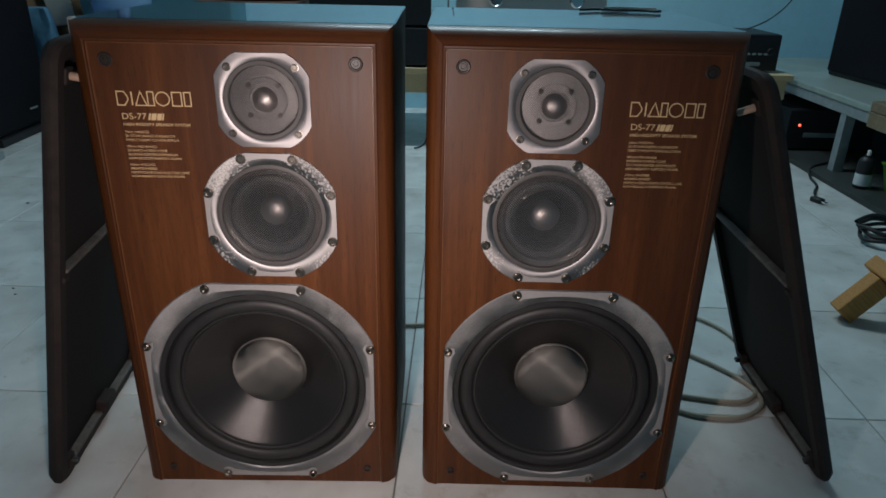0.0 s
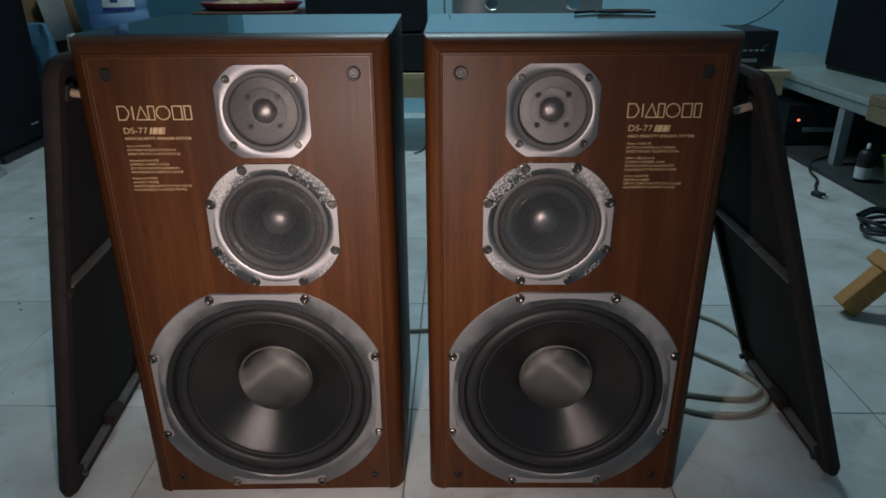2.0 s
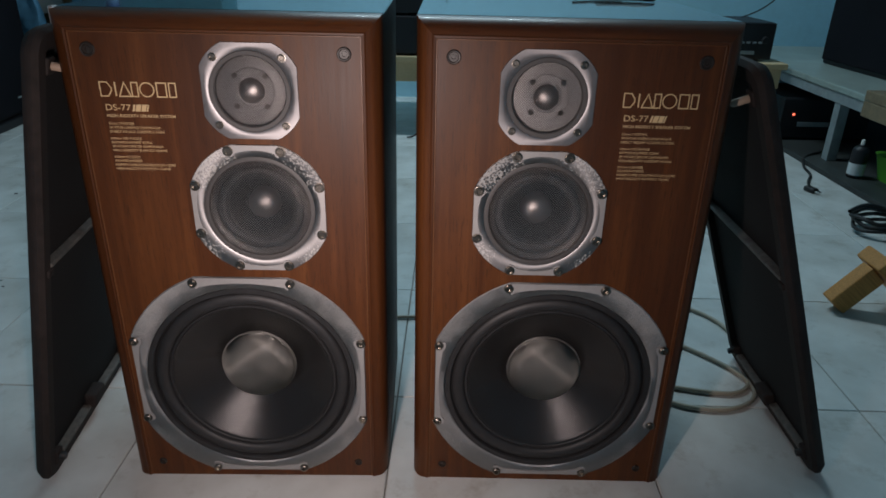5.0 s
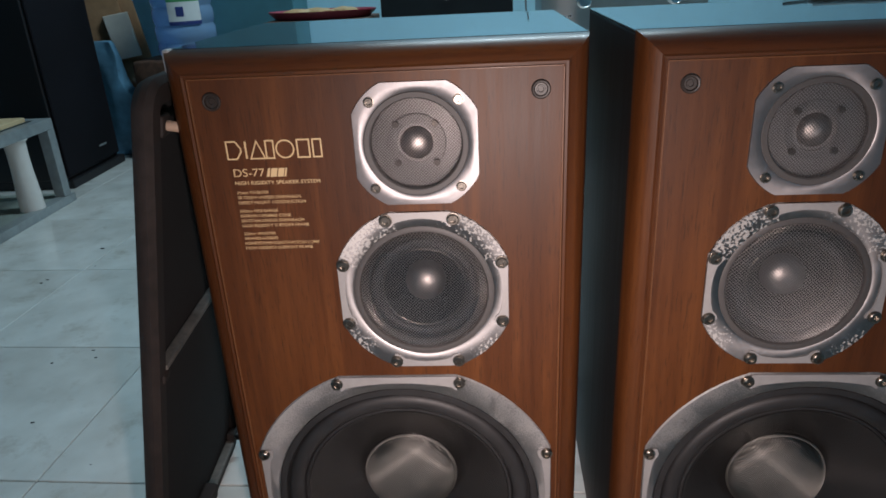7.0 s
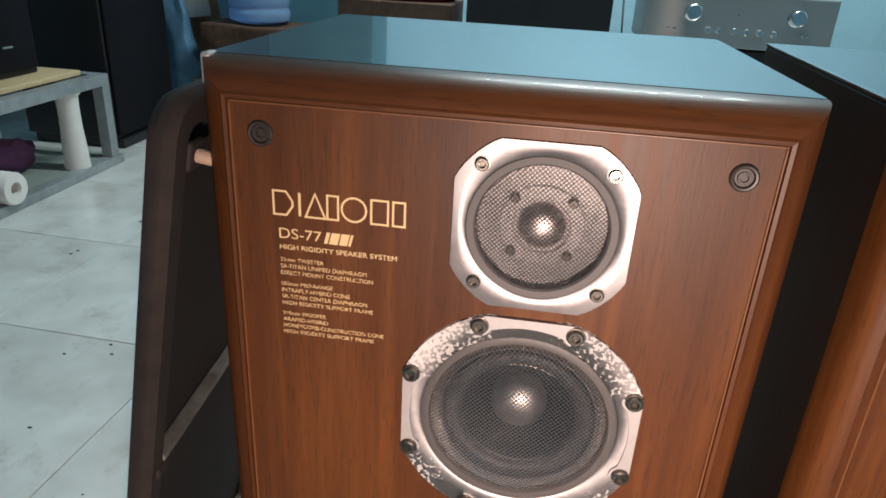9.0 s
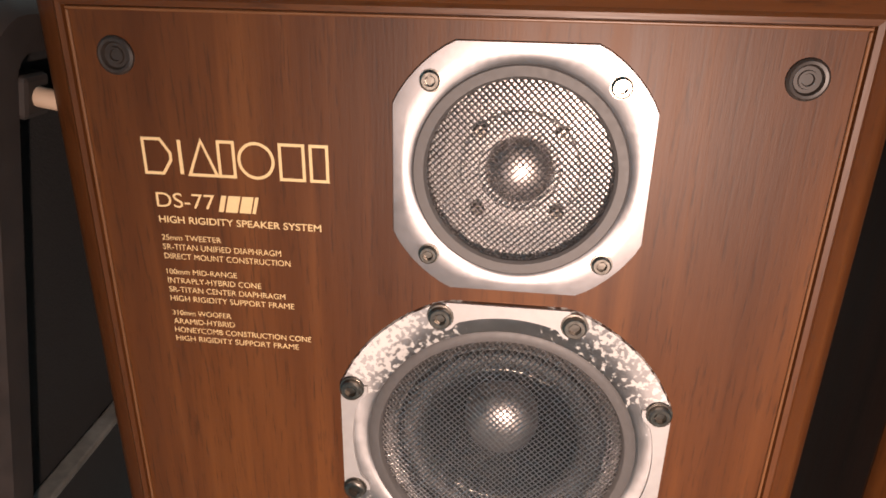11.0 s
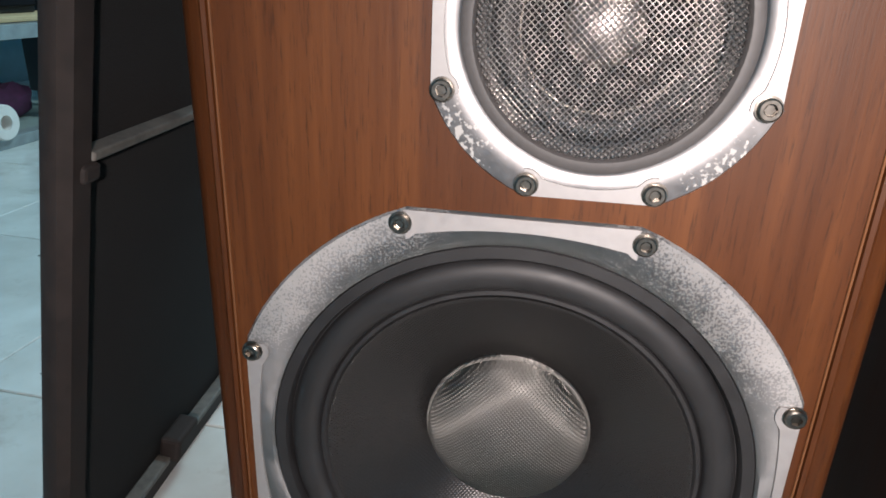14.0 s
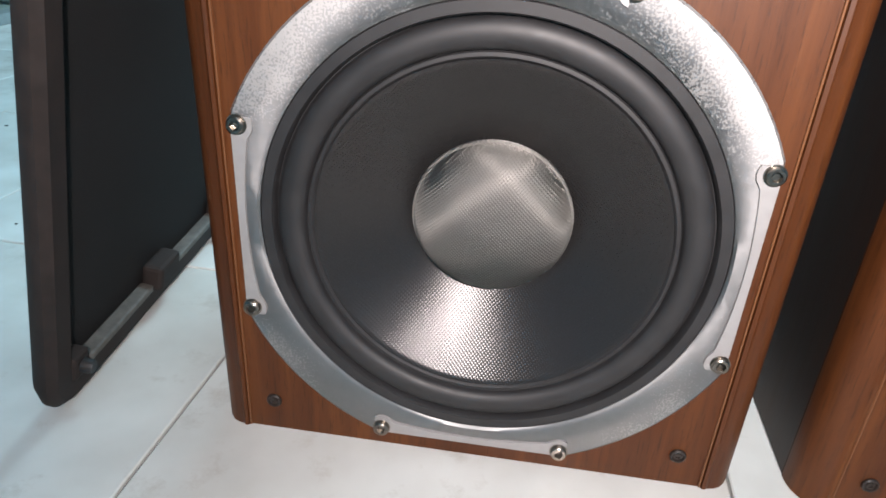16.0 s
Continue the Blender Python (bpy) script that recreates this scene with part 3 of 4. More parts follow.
def lettering(text, x, z, width, height, bold=0.0):
    """Printed capitals with their lower left corner at (x, z), fitted to a width and a height."""
    cu = bpy.data.curves.new("print", "FONT")
    cu.body, cu.size, cu.extrude, cu.offset = text, 1.0, 0.0, bold
    tmp = bpy.data.objects.new("tmp", cu)
    scene.collection.objects.link(tmp)
    bpy.context.view_layer.update()
    me = bpy.data.meshes.new_from_object(tmp.evaluated_get(bpy.context.evaluated_depsgraph_get()))
    bpy.data.objects.remove(tmp)
    co = np.empty(len(me.vertices) * 3)
    me.vertices.foreach_get("co", co)
    co = co.reshape(-1, 3)
    low, high = co.min(0), co.max(0)
    cap = 0.73 if any(c.islower() for c in text) else high[1] - max(low[1], 0)
    out = np.stack([x + (co[:, 0] - low[0]) / (high[0] - low[0]) * width, np.full(len(co), -0.0004), z + co[:, 1] / cap * height], 1)
    me.vertices.foreach_set("co", out.ravel())
    me.materials.clear()
    me.materials.append(M_GOLD)
    me.update()
    return me


def ribbon(points, width, closed, bm):
    """A flat printed stroke along (x, z) points, mitred at the corners."""
    n = len(points)
    pts = [Vector(p) for p in points]
    sides = []
    for i in range(n):
        before = pts[i] - pts[i - 1] if closed or i else pts[1] - pts[0]
        after = pts[(i + 1) % n] - pts[i] if closed or i < n - 1 else before
        a, b = before.normalized(), after.normalized()
        o = Vector((-a.y, a.x)) + Vector((-b.y, b.x))
        o = o.normalized() * width / 2 / max(0.5, math.sqrt((1 + a.dot(b)) / 2))
        sides.append([bm.verts.new((p.x, -0.0004, p.y)) for p in (pts[i] + o, pts[i] - o)])
    for i in range(n if closed else n - 1):
        (a, b), (c, d) = sides[i], sides[(i + 1) % n]
        bm.faces.new([a, c, d, b])


def emblem(x, z):
    """The maker's emblem as a row of plain shapes: outlined blocks, a bar, a triangle and a ring, then slanted blocks."""
    h, bm = 0.017, bmesh.new()
    s = 0.0015
    ribbon([(x + 0.001, z), (x + 0.001, z + h), (x + 0.010, z + h), (x + 0.0145, z + h * 0.6), (x + 0.0145, z + h * 0.4), (x + 0.010, z)], s, True, bm)
    ribbon([(x + 0.0195, z), (x + 0.0195, z + h)], s * 1.25, False, bm)
    ribbon([(x + 0.0235, z), (x + 0.0305, z + h), (x + 0.0375, z)], s, True, bm)
    ribbon([(x + 0.039, z), (x + 0.039, z + h), (x + 0.0465, z + h), (x + 0.0465, z)], s, True, bm)
    ribbon([(x + 0.0575 + 0.0085 * math.cos(a), z + h / 2 + h * 0.5 * math.sin(a)) for a in np.linspace(0, 2 * math.pi, 25)[:-1]], s, True, bm)
    ribbon([(x + 0.0695, z), (x + 0.0695, z + h), (x + 0.081, z + h), (x + 0.081, z)], s, True, bm)
    ribbon([(x + 0.0845, z), (x + 0.0845, z + h), (x + 0.0925, z + h), (x + 0.0925, z)], s, True, bm)
    return bm


def slanted_blocks(x, z):
    bm = bmesh.new()
    for a, w in ((0.0, 0.0026), (0.0036, 0.0062), (0.0107, 0.0058), (0.0173, 0.0018)):
        p, q, h, k = x + a, x + a + w, 0.0086, 0.0022
        bm.faces.new([bm.verts.new(v) for v in ((p, -0.0004, z), (q, -0.0004, z), (q + k, -0.0004, z + h), (p + k, -0.0004, z + h))])
    return bm


LINES = [("HIGH RIGIDITY SPEAKER SYSTEM", 0.5707, 0.084, 0.0036, 0.012), ("25mm TWEETER", 0.5612, 0.0315, 0.0031, 0), ("SR-TITAN UNIFIED DIAPHRAGM", 0.5560, 0.0625, 0.0031, 0),
         ("DIRECT MOUNT CONSTRUCTION", 0.5508, 0.067, 0.0031, 0), ("100mm MID-RANGE", 0.5422, 0.038, 0.0031, 0), ("INTRAPLY-HYBRID CONE", 0.5370, 0.0505, 0.0031, 0),
         ("SR-TITAN CENTER DIAPHRAGM", 0.5318, 0.063, 0.0031, 0), ("HIGH RIGIDITY SUPPORT FRAME", 0.5266, 0.0675, 0.0031, 0), ("310mm WOOFER", 0.5182, 0.0325, 0.0031, 0),
         ("ARAMID-HYBRID", 0.5130, 0.034, 0.0031, 0), ("HONEYCOMB CONSTRUCTION CONE", 0.5078, 0.0755, 0.0031, 0), ("HIGH RIGIDITY SUPPORT FRAME", 0.5026, 0.0685, 0.0031, 0)]


def bolts(parent, mesh, radius, start, count, y):
    for k in range(count):
        a = radians(start + 360 / count * k)
        part("bolt", mesh, None, parent, at=pose(radius * math.cos(a), y, radius * math.sin(a), 0, 17 * k, 0))


def loudspeaker(m, s, label):
    """s = 1: tweeter and midrange stand to the right of the middle, the print to the left; -1 mirrors that."""
    t = thing("loudspeaker", m, label, "loudspeaker", "pair of loudspeakers")
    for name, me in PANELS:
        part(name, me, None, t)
    part("top_panel", LID, None, t, "polished top panel")
    part("baffle", baffle_mesh(s), M_WOOD, t)
    part("bead", BEAD_TOP, None, t, "thin pale bead")
    for k in (-1, 1):
        part("bead", BEAD_SIDE, None, t, at=(k * (EDGE - 0.0011), 0, 0))
        part("side_molding", SIDE_MOLD[k], None, t)
    part("top_molding", TOP_MOLD, None, t)
    tw = part("tweeter", TW_FLANGE, None, t, "turned aluminium tweeter plate with wire guard", at=(s * 0.036, 0.0022, TW_Z))
    part("ring", TW_RING, None, tw)
    part("mesh_guard", TW_MESH, None, tw, "woven steel guard")
    part("plate", TW_PLATE, None, tw)
    part("dome", TW_DOME, None, tw, "metal dome")
    for x, z in ((-1, -1), (1, -1), (-1, 1), (1, 1)):
        part("screw", SMALL_SCREW, None, tw, at=(x * 0.0187, -0.001, z * 0.0187))
    bolts(tw, BOLT_S, 0.0585, 45, 4, -0.0036)
    mid = part("midrange", MID_FLANGE, None, t, "corroded cast aluminium midrange frame", at=(s * 0.0345, 0.0035, MID_Z))
    part("ring", MID_RING, None, mid)
    part("mesh_guard", MID_MESH, None, mid, "woven steel guard")
    part("basket_lip", MID_LIP, None, mid)
    part("surround", MID_SURROUND, None, mid)
    part("trim_ring", MID_TRIM, None, mid)
    part("cone", MID_CONE, None, mid)
    part("dome", MID_DOME, None, mid, "metal dome")
    for k in range(4):
        part("pad", MID_PAD if k else MID_TOP_PAD, None, mid, at=pose(0, 0, 0, 0, 90 * k, 0))
    bolts(mid, BOLT_L, 0.0868, 22.5, 8, -0.0062)
    wf = part("woofer", WOOF_FLANGE, None, t, "corroded cast aluminium woofer frame", at=(0, 0.0042, WOOF_Z))
    part("surround", WOOF_SURROUND, None, wf, "black rubber roll")
    part("cone", WOOF_CONE, None, wf, "dark woven fibre cone", at=(0, -0.002, 0))
    part("dust_cap", WOOF_CAP, None, wf, "grey woven dust cap", at=(0, -0.002, 0))
    for k in range(4):
        part("pad", WOOF_PAD if k else WOOF_TOP_PAD, None, wf, at=pose(0, 0, 0, 0, 90 * k, 0))
    bolts(wf, BOLT_L, 0.1752, 22.5, 8, -0.0075)
    for x in (-1, 1):
        for z in (0.027, 0.652):
            part("peg_socket", SOCKET, None, t, at=Matrix.Translation((x * 0.1525, 0, z)) @ Matrix.Diagonal((0.9, 1, 0.9, 1) if z > 0.3 else (0.6, 1, 0.6, 1)))
    x = -0.147 if s > 0 else 0.0575
    part("emblem", emblem(x, 0.5965), M_GOLD, t, "pale gold maker's emblem")
    part("model_number", lettering("DS-77", x + 0.004, 0.579, 0.0305, 0.0076), None, t, "pale gold print")
    part("emblem", slanted_blocks(x + 0.036, 0.578), M_GOLD, t, "pale gold slanted blocks")
    for text, z, w, h, bold in LINES:
        part("print_line", lettering(text, x + 0.004, z, w, h, bold), None, t)
    return t


LEFT = pose(-0.211, 0, 0)
RIGHT = pose(0.2258, -0.006, 0, 0, 0, -1.2)
worn = loudspeaker(LEFT, 1, "walnut three-way loudspeaker with corroded frames standing on tiles")
loudspeaker(RIGHT, -1, "walnut three-way loudspeaker, its front bare, standing on tiles")
part("worn_corner", box(-HALF_W - 0.0012, -HALF_W + 0.006, 0.016, 0.03, TOP - 0.02, TOP + 0.0012, 0.002), M_PAD, worn, "chipped corner with bare pale filler")

# ---- the two grilles that lean on the loudspeakers' sides ----


def rounded_rect(w, h, r, n=6):
    pts = []
    for cx, cz, a0 in ((w - r, h - r, 0), (r, h - r, 90), (r, r, 180), (w - r, r, 270)):
        for i in range(n + 1):
            a = radians(a0 + 90 * i / n)
            pts.append((cx + r * math.cos(a), cz + r * math.sin(a)))
    return pts


def grille(m, label):
    """Local x runs along its width, z up its height, the open back at y = 0 and the cloth face at positive y."""
    t = thing("speaker_grille", m, label, "speaker grille", "pair of grilles")
    w, h, d, rim = 0.375, 0.685, 0.02, 0.024
    bm = bmesh.new()
    outer, mid_, inner = rounded_rect(w, h, 0.03), rounded_rect(w - 0.012, h - 0.012, 0.026), rounded_rect(w - 2 * rim, h - 2 * rim, 0.012)
    rows = [[(x + rim, 0.012, z + rim) for x, z in inner], [(x + rim, 0.0, z + rim) for x, z in inner], [(x + 0.006, 0.0, z + 0.006) for x, z in mid_],
            [(x, 0.006, z) for x, z in outer], [(x, d - 0.008, z) for x, z in outer], [(x + 0.006, d, z + 0.006) for x, z in mid_]]
    vs = [[bm.verts.new(p) for p in row] for row in rows]
    for p, q in zip(vs, vs[1:]):
        for i in range(len(p)):
            j = (i + 1) % len(p)
            bm.faces.new([p[i], p[j], q[j], q[i]])
    bmesh.ops.recalc_face_normals(bm, faces=bm.faces[:])
    part("frame", bm, M_GRILLE, t, "dusty black moulded frame", True)
    part("cloth", extrude_outline([(x + 0.006, z + 0.006) for x, z in mid_], 0.012, d - 0.0005), M_CLOTH, t, "black stretched cloth")
    part("crossbar", box(0.024, w - 0.024, -0.002, 0.011, 0.368, 0.3745, 0.002, 3), M_CLIP, t)
    for x in (0.022, w - 0.022):
        part("bracket", box(x - 0.009, x + 0.009, -0.003, 0.011, 0.356, 0.3675, 0.003), M_GRILLE, t)
    for x0, x1 in ((0.05, 0.165), (0.21, 0.33)):
        part("frame_edge", box(x0, x1, -0.002, 0.0115, 0.0245, 0.032, 0.002), M_CLIP, t, "worn grey frame edge")
    for x in (0.035, w - 0.035):
        for z in (0.034, h - 0.045):
            p = part("peg", box(x - 0.011, x + 0.011, -0.003, 0.011, z - 0.011, z + 0.011, 0.003), M_GRILLE, t)
            if z < 0.3:
                part("stub", lathe([(0, -0.012), (0.005, -0.012), (0.006, -0.009), (0.006, -0.002)], 14), M_RUBBER, p, "", True, at=(x, 0, z))
                continue
            part("tip", lathe([(0, -0.026), (0.004, -0.026), (0.0052, -0.022), (0.0052, -0.002)], 16), M_PEG, p, "tan rubber tip", True, at=(x, 0, z))
    part("clip", box(w * 0.5 - 0.022, w * 0.5 + 0.022, -0.009, 0.0115, 0.024, 0.05, 0.004), M_GRILLE, t)
    return t


def leaning(start, end, lean):
    """A pose with local x along the foot line, z up the leaning face, which leans to the right of that line; the open back faces there."""
    a, b = Vector((*start, 0)), Vector((*end, 0))
    x = (b - a).normalized()
    z = Vector((0, 0, 1)) * math.cos(radians(lean)) + Vector((x.y, -x.x, 0)) * math.sin(radians(lean))
    m = Matrix((x, z.cross(x), z)).transposed().to_4x4()
    m.translation = a
    return m


grille(leaning((-0.53, -0.032), (-0.557, 0.342), 10.3), "black cloth speaker grille, open back inwards, leaning on a cabinet")
grille(leaning((0.686, 0.366), (0.674, -0.009), 19.6), "black cloth speaker grille, steeply leaning on a cabinet's side")

# ---- back of the room ----
t = thing("low_table", pose(0.001, 2.081, 0), "low pine table against the back of the room", "table")
part("tabletop", box(-1.05, 1.56, 0.0, 0.6, 0.315, 0.34, 0.003), M_TAN, t)
part("apron", box(-1.03, 1.54, 0.01, 0.03, 0.235, 0.3145, 0.002), M_TAN, t, "yellow pine apron")
for x in (-1.0, 1.49):
    for y in (0.04, 0.54):
        part("leg", box(x - 0.025, x + 0.025, y, y + 0.05, 0, 0.3145, 0.003), M_TAN, t)


def stereo_box(name, b, label, category, face):
    """A hi-fi box: a steel case, a front panel, feet, knobs and buttons."""
    x0, x1, y0, y1, z0, z1 = b
    o = thing(name, pose((x0 + x1) / 2, y0, z0), label, category)
    w, d, h = (x1 - x0) / 2, y1 - y0, z1 - z0
    part("case", box(-w + 0.004, w - 0.004, 0.012, d, 0.012, h, 0.003), M_BLACK if face is M_BLACK else M_STEEL, o)
    part("front_panel", box(-w, w, 0, 0.0115, 0.01, h - 0.002, 0.003), face, o)
    for x in (-w + 0.05, w - 0.05):
        for y in (0.05, d - 0.05):
            part("foot", lathe([(0.018, 0.0), (0.02, 0.012)], 16, "z"), M_RUBBER, o, at=(x, y, 0))
    return o, w, h


def knob(parent, x, z, r, length=0.02, mat=None):
    prof = [(r * 1.12, 0.0), (r * 1.12, -0.003), (r, -0.004), (r * 0.97, -length + 0.002), (r * 0.9, -length), (r * 0.86, -length + 0.001), (0, -length + 0.001)]
    part("knob", lathe(prof, 28), mat or M_CHROME, parent, smooth=True, at=(x, 0, z))


rec, w, h = stereo_box("black_receiver", (-0.4936, 0.02644, 2.091, 2.431, 0.34, 0.5), "black stereo receiver under another black component", "receiver", M_BLACK)
for x in (-0.1, 0.0, 0.1):
    knob(rec, x, 0.06, 0.012, 0.012, M_BLACK)
deck, w, h = stereo_box("black_cassette_deck", (-0.4836, 0.01644, 2.1, 2.43, 0.5, 0.72), "tall black component with a shiny front", "stereo component", M_BLACK)
knob(deck, 0.0, 0.15, 0.01, 0.01)
base, w, h = stereo_box("black_component", (0.1409, 0.7109, 2.13, 2.48, 0.34, 0.5), "black stereo component carrying a silver amplifier", "stereo component", M_BLACK)
amp, w, h = stereo_box("silver_amplifier", (0.1209, 0.7309, 2.081, 2.431, 0.5, 0.68), "silver stereo amplifier with two large knobs", "amplifier", M_SILVER)
for x in (-0.147, 0.182):
    knob(amp, x, 0.118, 0.026, 0.026)
for x in (-0.09, -0.055, -0.005, 0.035, 0.075, 0.12):
    knob(amp, x, 0.064, 0.009, 0.016)
for x in (-0.2, -0.22, 0.21, 0.225):
    part("button", box(x - 0.006, x + 0.006, -0.006, 0.001, 0.06, 0.068, 0.001), M_CHROME, amp)
part("indicator", box(-0.002, 0.002, -0.002, 0.001, 0.115, 0.119, 0.0005), M_HOLE, amp)

rcv, w, h = stereo_box("small_receiver", (1.11, 1.5, 2.13, 2.41, 0.34, 0.5), "small black receiver with a row of buttons", "receiver", M_BLACK)
for k in range(5):
    part("button", box(0.03 + 0.025 * k, 0.045 + 0.025 * k, -0.004, 0.001, 0.075, 0.083, 0.001), M_STEEL, rcv)
part("display", box(0.02, 0.12, -0.002, 0.001, 0.03, 0.045, 0.001), M_STEEL, rcv)
knob(rcv, 0.155, 0.09, 0.014, 0.012, M_BLACK)
cable("aerial_wire", [(1.427, 2.325, 0.503), (1.466, 2.306, 0.52), (1.564, 2.374, 0.555), (1.701, 2.52, 0.615), (1.906, 2.862, 0.72), (1.955, 2.901, 0.8)], 0.003, M_CABLE, "thin black aerial wire against the blue wall")
cable("amplifier_wire", [(0.099, 2.442, 0.4), (0.089, 2.52, 0.6), (0.099, 2.716, 0.75), (0.128, 2.892, 0.9)], 0.004, M_CABLE, "thin black wire hanging beside an amplifier")

crate = thing("dark_box", pose(-0.751, 2.130, 0.34), "dark wooden box under a tray", "box")
part("side", box(-0.21, 0.21, 0, 0.34, 0, 0.245, 0.004), M_CRATE, crate)
tray = thing("red_tray", pose(-0.751, 2.296, 0.587), "red plastic tray holding wrapped snacks", "tray")
bm = lathe([(0.0, 0.0), (0.19, 0.0), (0.215, 0.028), (0.222, 0.03), (0.222, 0.026), (0.195, -0.002 + 0.003), (0.0, 0.003)], 32, "z")
for v in bm.verts:
    v.co.y *= 0.6
part("dish", bm, M_RED, tray, smooth=True)
for k, (x, y, r) in enumerate(((-0.1, 0.01, 8), (0.0, -0.03, -12), (0.08, 0.03, 20), (-0.03, 0.05, 3), (0.11, -0.03, -30))):
    s = thing("wrapped_snack", pose(-0.751 + x, 2.296 + y, 0.593 + 0.014, 0, 0, r), "brown snack in a crinkled clear wrapper", "snack", "snacks on the tray")
    bm = bmesh.new()
    bmesh.ops.create_icosphere(bm, subdivisions=3, radius=1)
    for v in bm.verts:
        q = noise.noise(v.co * 2.5 + Vector((k, 0, 0)))
        v.co = Vector((v.co.x * 0.062, v.co.y * 0.024, v.co.z * 0.017)) * (1 + 0.25 * q)
    part("wrapper", bm, M_BREAD, s, smooth=True)

# ---- left side: tall black loudspeaker, bench, bottle, boxes ----
t = thing("tall_loudspeaker", pose(-1.943, 2.130, 0), "tall black floor-standing loudspeaker with a cloth front", "loudspeaker")
part("cabinet", box(-0.2, 0.17, -0.21, 0.21, 0.035, 1.25, 0.006), M_BLACK, t)
part("plinth", box(-0.18, 0.19, -0.2, 0.23, 0.0, 0.0345, 0.004), M_BLACK, t)
part("cloth_panel", box(0.1705, 0.185, -0.205, 0.205, 0.05, 1.24, 0.006), M_BLACKCLOTH, t, "black cloth panel")
part("badge", box(0.1855, 0.187, 0.05, 0.11, 0.11, 0.118, 0.0005), M_STEEL, t)

t = thing("steel_bench", pose(-1.67, 1.768, 0), "grey painted steel bench frame on the floor", "bench")
part("rail", box(-0.04, 0.0, -1.5, 0.0, 0.28, 0.318, 0.002), M_STEEL, t)
part("rail", box(-0.5, -0.46, -1.5, 0.0, 0.28, 0.318, 0.002), M_STEEL, t)
part("rail", box(-0.4595, -0.0405, -0.04, 0.0, 0.28, 0.318, 0.002), M_STEEL, t)
for x in (-0.04, -0.5):
    for y in (-0.04, -1.5):
        part("leg", box(x, x + 0.04, y, y + 0.04, 0.0305, 0.2795, 0.002), M_STEEL, t)
part("foot_rail", box(-0.04, 0.005, -1.5, 0.02, 0.0, 0.03, 0.002), M_STEEL, t)
part("foot_rail", box(-0.5, -0.455, -1.5, 0.02, 0.0, 0.03, 0.002), M_STEEL, t)
part("shelf", box(-0.4545, -0.0405, -1.5, 0.02, 0.012, 0.026, 0.002), M_DESK, t, "grey lower shelf")
tagged(part("plywood_board", box(-0.23, 0.23, -0.75, 0.04, 0, 0.016, 0.002), M_TAN, at=(-1.953, 1.661, 0.3185)), "tan plywood board lying on the bench", "board")
t = thing("black_subwoofer", pose(-1.982, 1.368, 0.335), "large black loudspeaker box on the plywood board", "loudspeaker")
part("cabinet", box(-0.19, 0.17, -0.3, 0.25, 0.0, 0.62, 0.006), M_BLACK, t)
part("cloth_panel", box(0.1705, 0.184, -0.29, 0.24, 0.02, 0.6, 0.005), M_BLACKCLOTH, t, "black cloth panel")
part("badge", box(0.1845, 0.186, 0.1, 0.14, 0.09, 0.096, 0.0005), M_STEEL, t)
t = thing("white_tube", pose(-1.715, 1.6, 0.026), "upright white plastic tube with a loose cap", "tube")
part("body", lathe([(0, 0), (0.038, 0), (0.041, 0.004), (0.039, 0.06), (0.034, 0.14), (0.033, 0.2), (0.035, 0.245), (0.031, 0.25)], 32, "z"), M_WHITE, t, smooth=True)
part("cap", lathe([(0.031, 0.246), (0.041, 0.247), (0.043, 0.252), (0.041, 0.272), (0.036, 0.279), (0, 0.28)], 32, "z"), M_WHITE, t, "translucent cap", True)
t = thing("white_roll", pose(-1.79, 1.24, 0.074, 0, 0, 90), "white plastic roll lying on the bench's shelf", "roll")
bm = lathe([(0.02, -0.14), (0.045, -0.14), (0.048, -0.135), (0.048, 0.1), (0.044, 0.105), (0.02, 0.105)], 32, "y", closed=True)
part("sheet", bm, M_WHITE, t, smooth=True)
t = thing("purple_bag", pose(-1.885, 1.495, 0.026), "dark purple cloth bag on the bench's shelf", "bag")
bm = bmesh.new()
bmesh.ops.create_icosphere(bm, subdivisions=3, radius=1)
for v in bm.verts:
    v.co = Vector((v.co.x * 0.07, v.co.y * 0.1, max(0, 0.05 + v.co.z * 0.06))) * (1 + 0.2 * noise.noise(v.co * 2))
part("cloth", bm, material("purple_cloth", (0.12, 0.03, 0.09), 0.8, 0, 0.5, (40, 40, 40), 0.5, 0.4), t, smooth=True)

t = thing("storage_rack", pose(-1.484, 2.540, 0), "low dark metal rack standing by the wall", "rack")
for x in (-0.2, 0.31):
    for y in (-0.16, 0.14):
        part("post", box(x, x + 0.02, y, y + 0.02, 0, 0.1795, 0.002), M_STEEL, t)
part("shelf", box(-0.205, 0.335, -0.165, 0.165, 0.18, 0.195, 0.002), M_CRATE, t)
t = thing("brown_crate", pose(-1.465, 2.540, 0.1955), "dark brown battered basket on a low rack", "basket")
bm = box(-0.19, 0.3, -0.15, 0.15, 0, 0.235, 0.012, 3)
bmesh.ops.subdivide_edges(bm, edges=[e for e in bm.edges if e.calc_length() > 0.1], cuts=9, use_grid_fill=True)
for v in bm.verts:
    v.co += Vector((1, 1, 0.3 if v.co.z > 0.1 else 0)) * 0.022 * noise.noise(v.co * 9)
part("body", bm, M_CRATE, t, smooth=True)
t = thing("water_bottle", pose(-1.435, 2.540, 0.436), "large blue clear water bottle with a label", "water bottle")
prof = [(0, 0.002), (0.11, 0.0), (0.128, 0.012), (0.132, 0.03)]
for k in range(4):
    z = 0.05 + k * 0.075
    prof += [(0.132, z), (0.126, z + 0.01), (0.126, z + 0.018), (0.132, z + 0.028)]
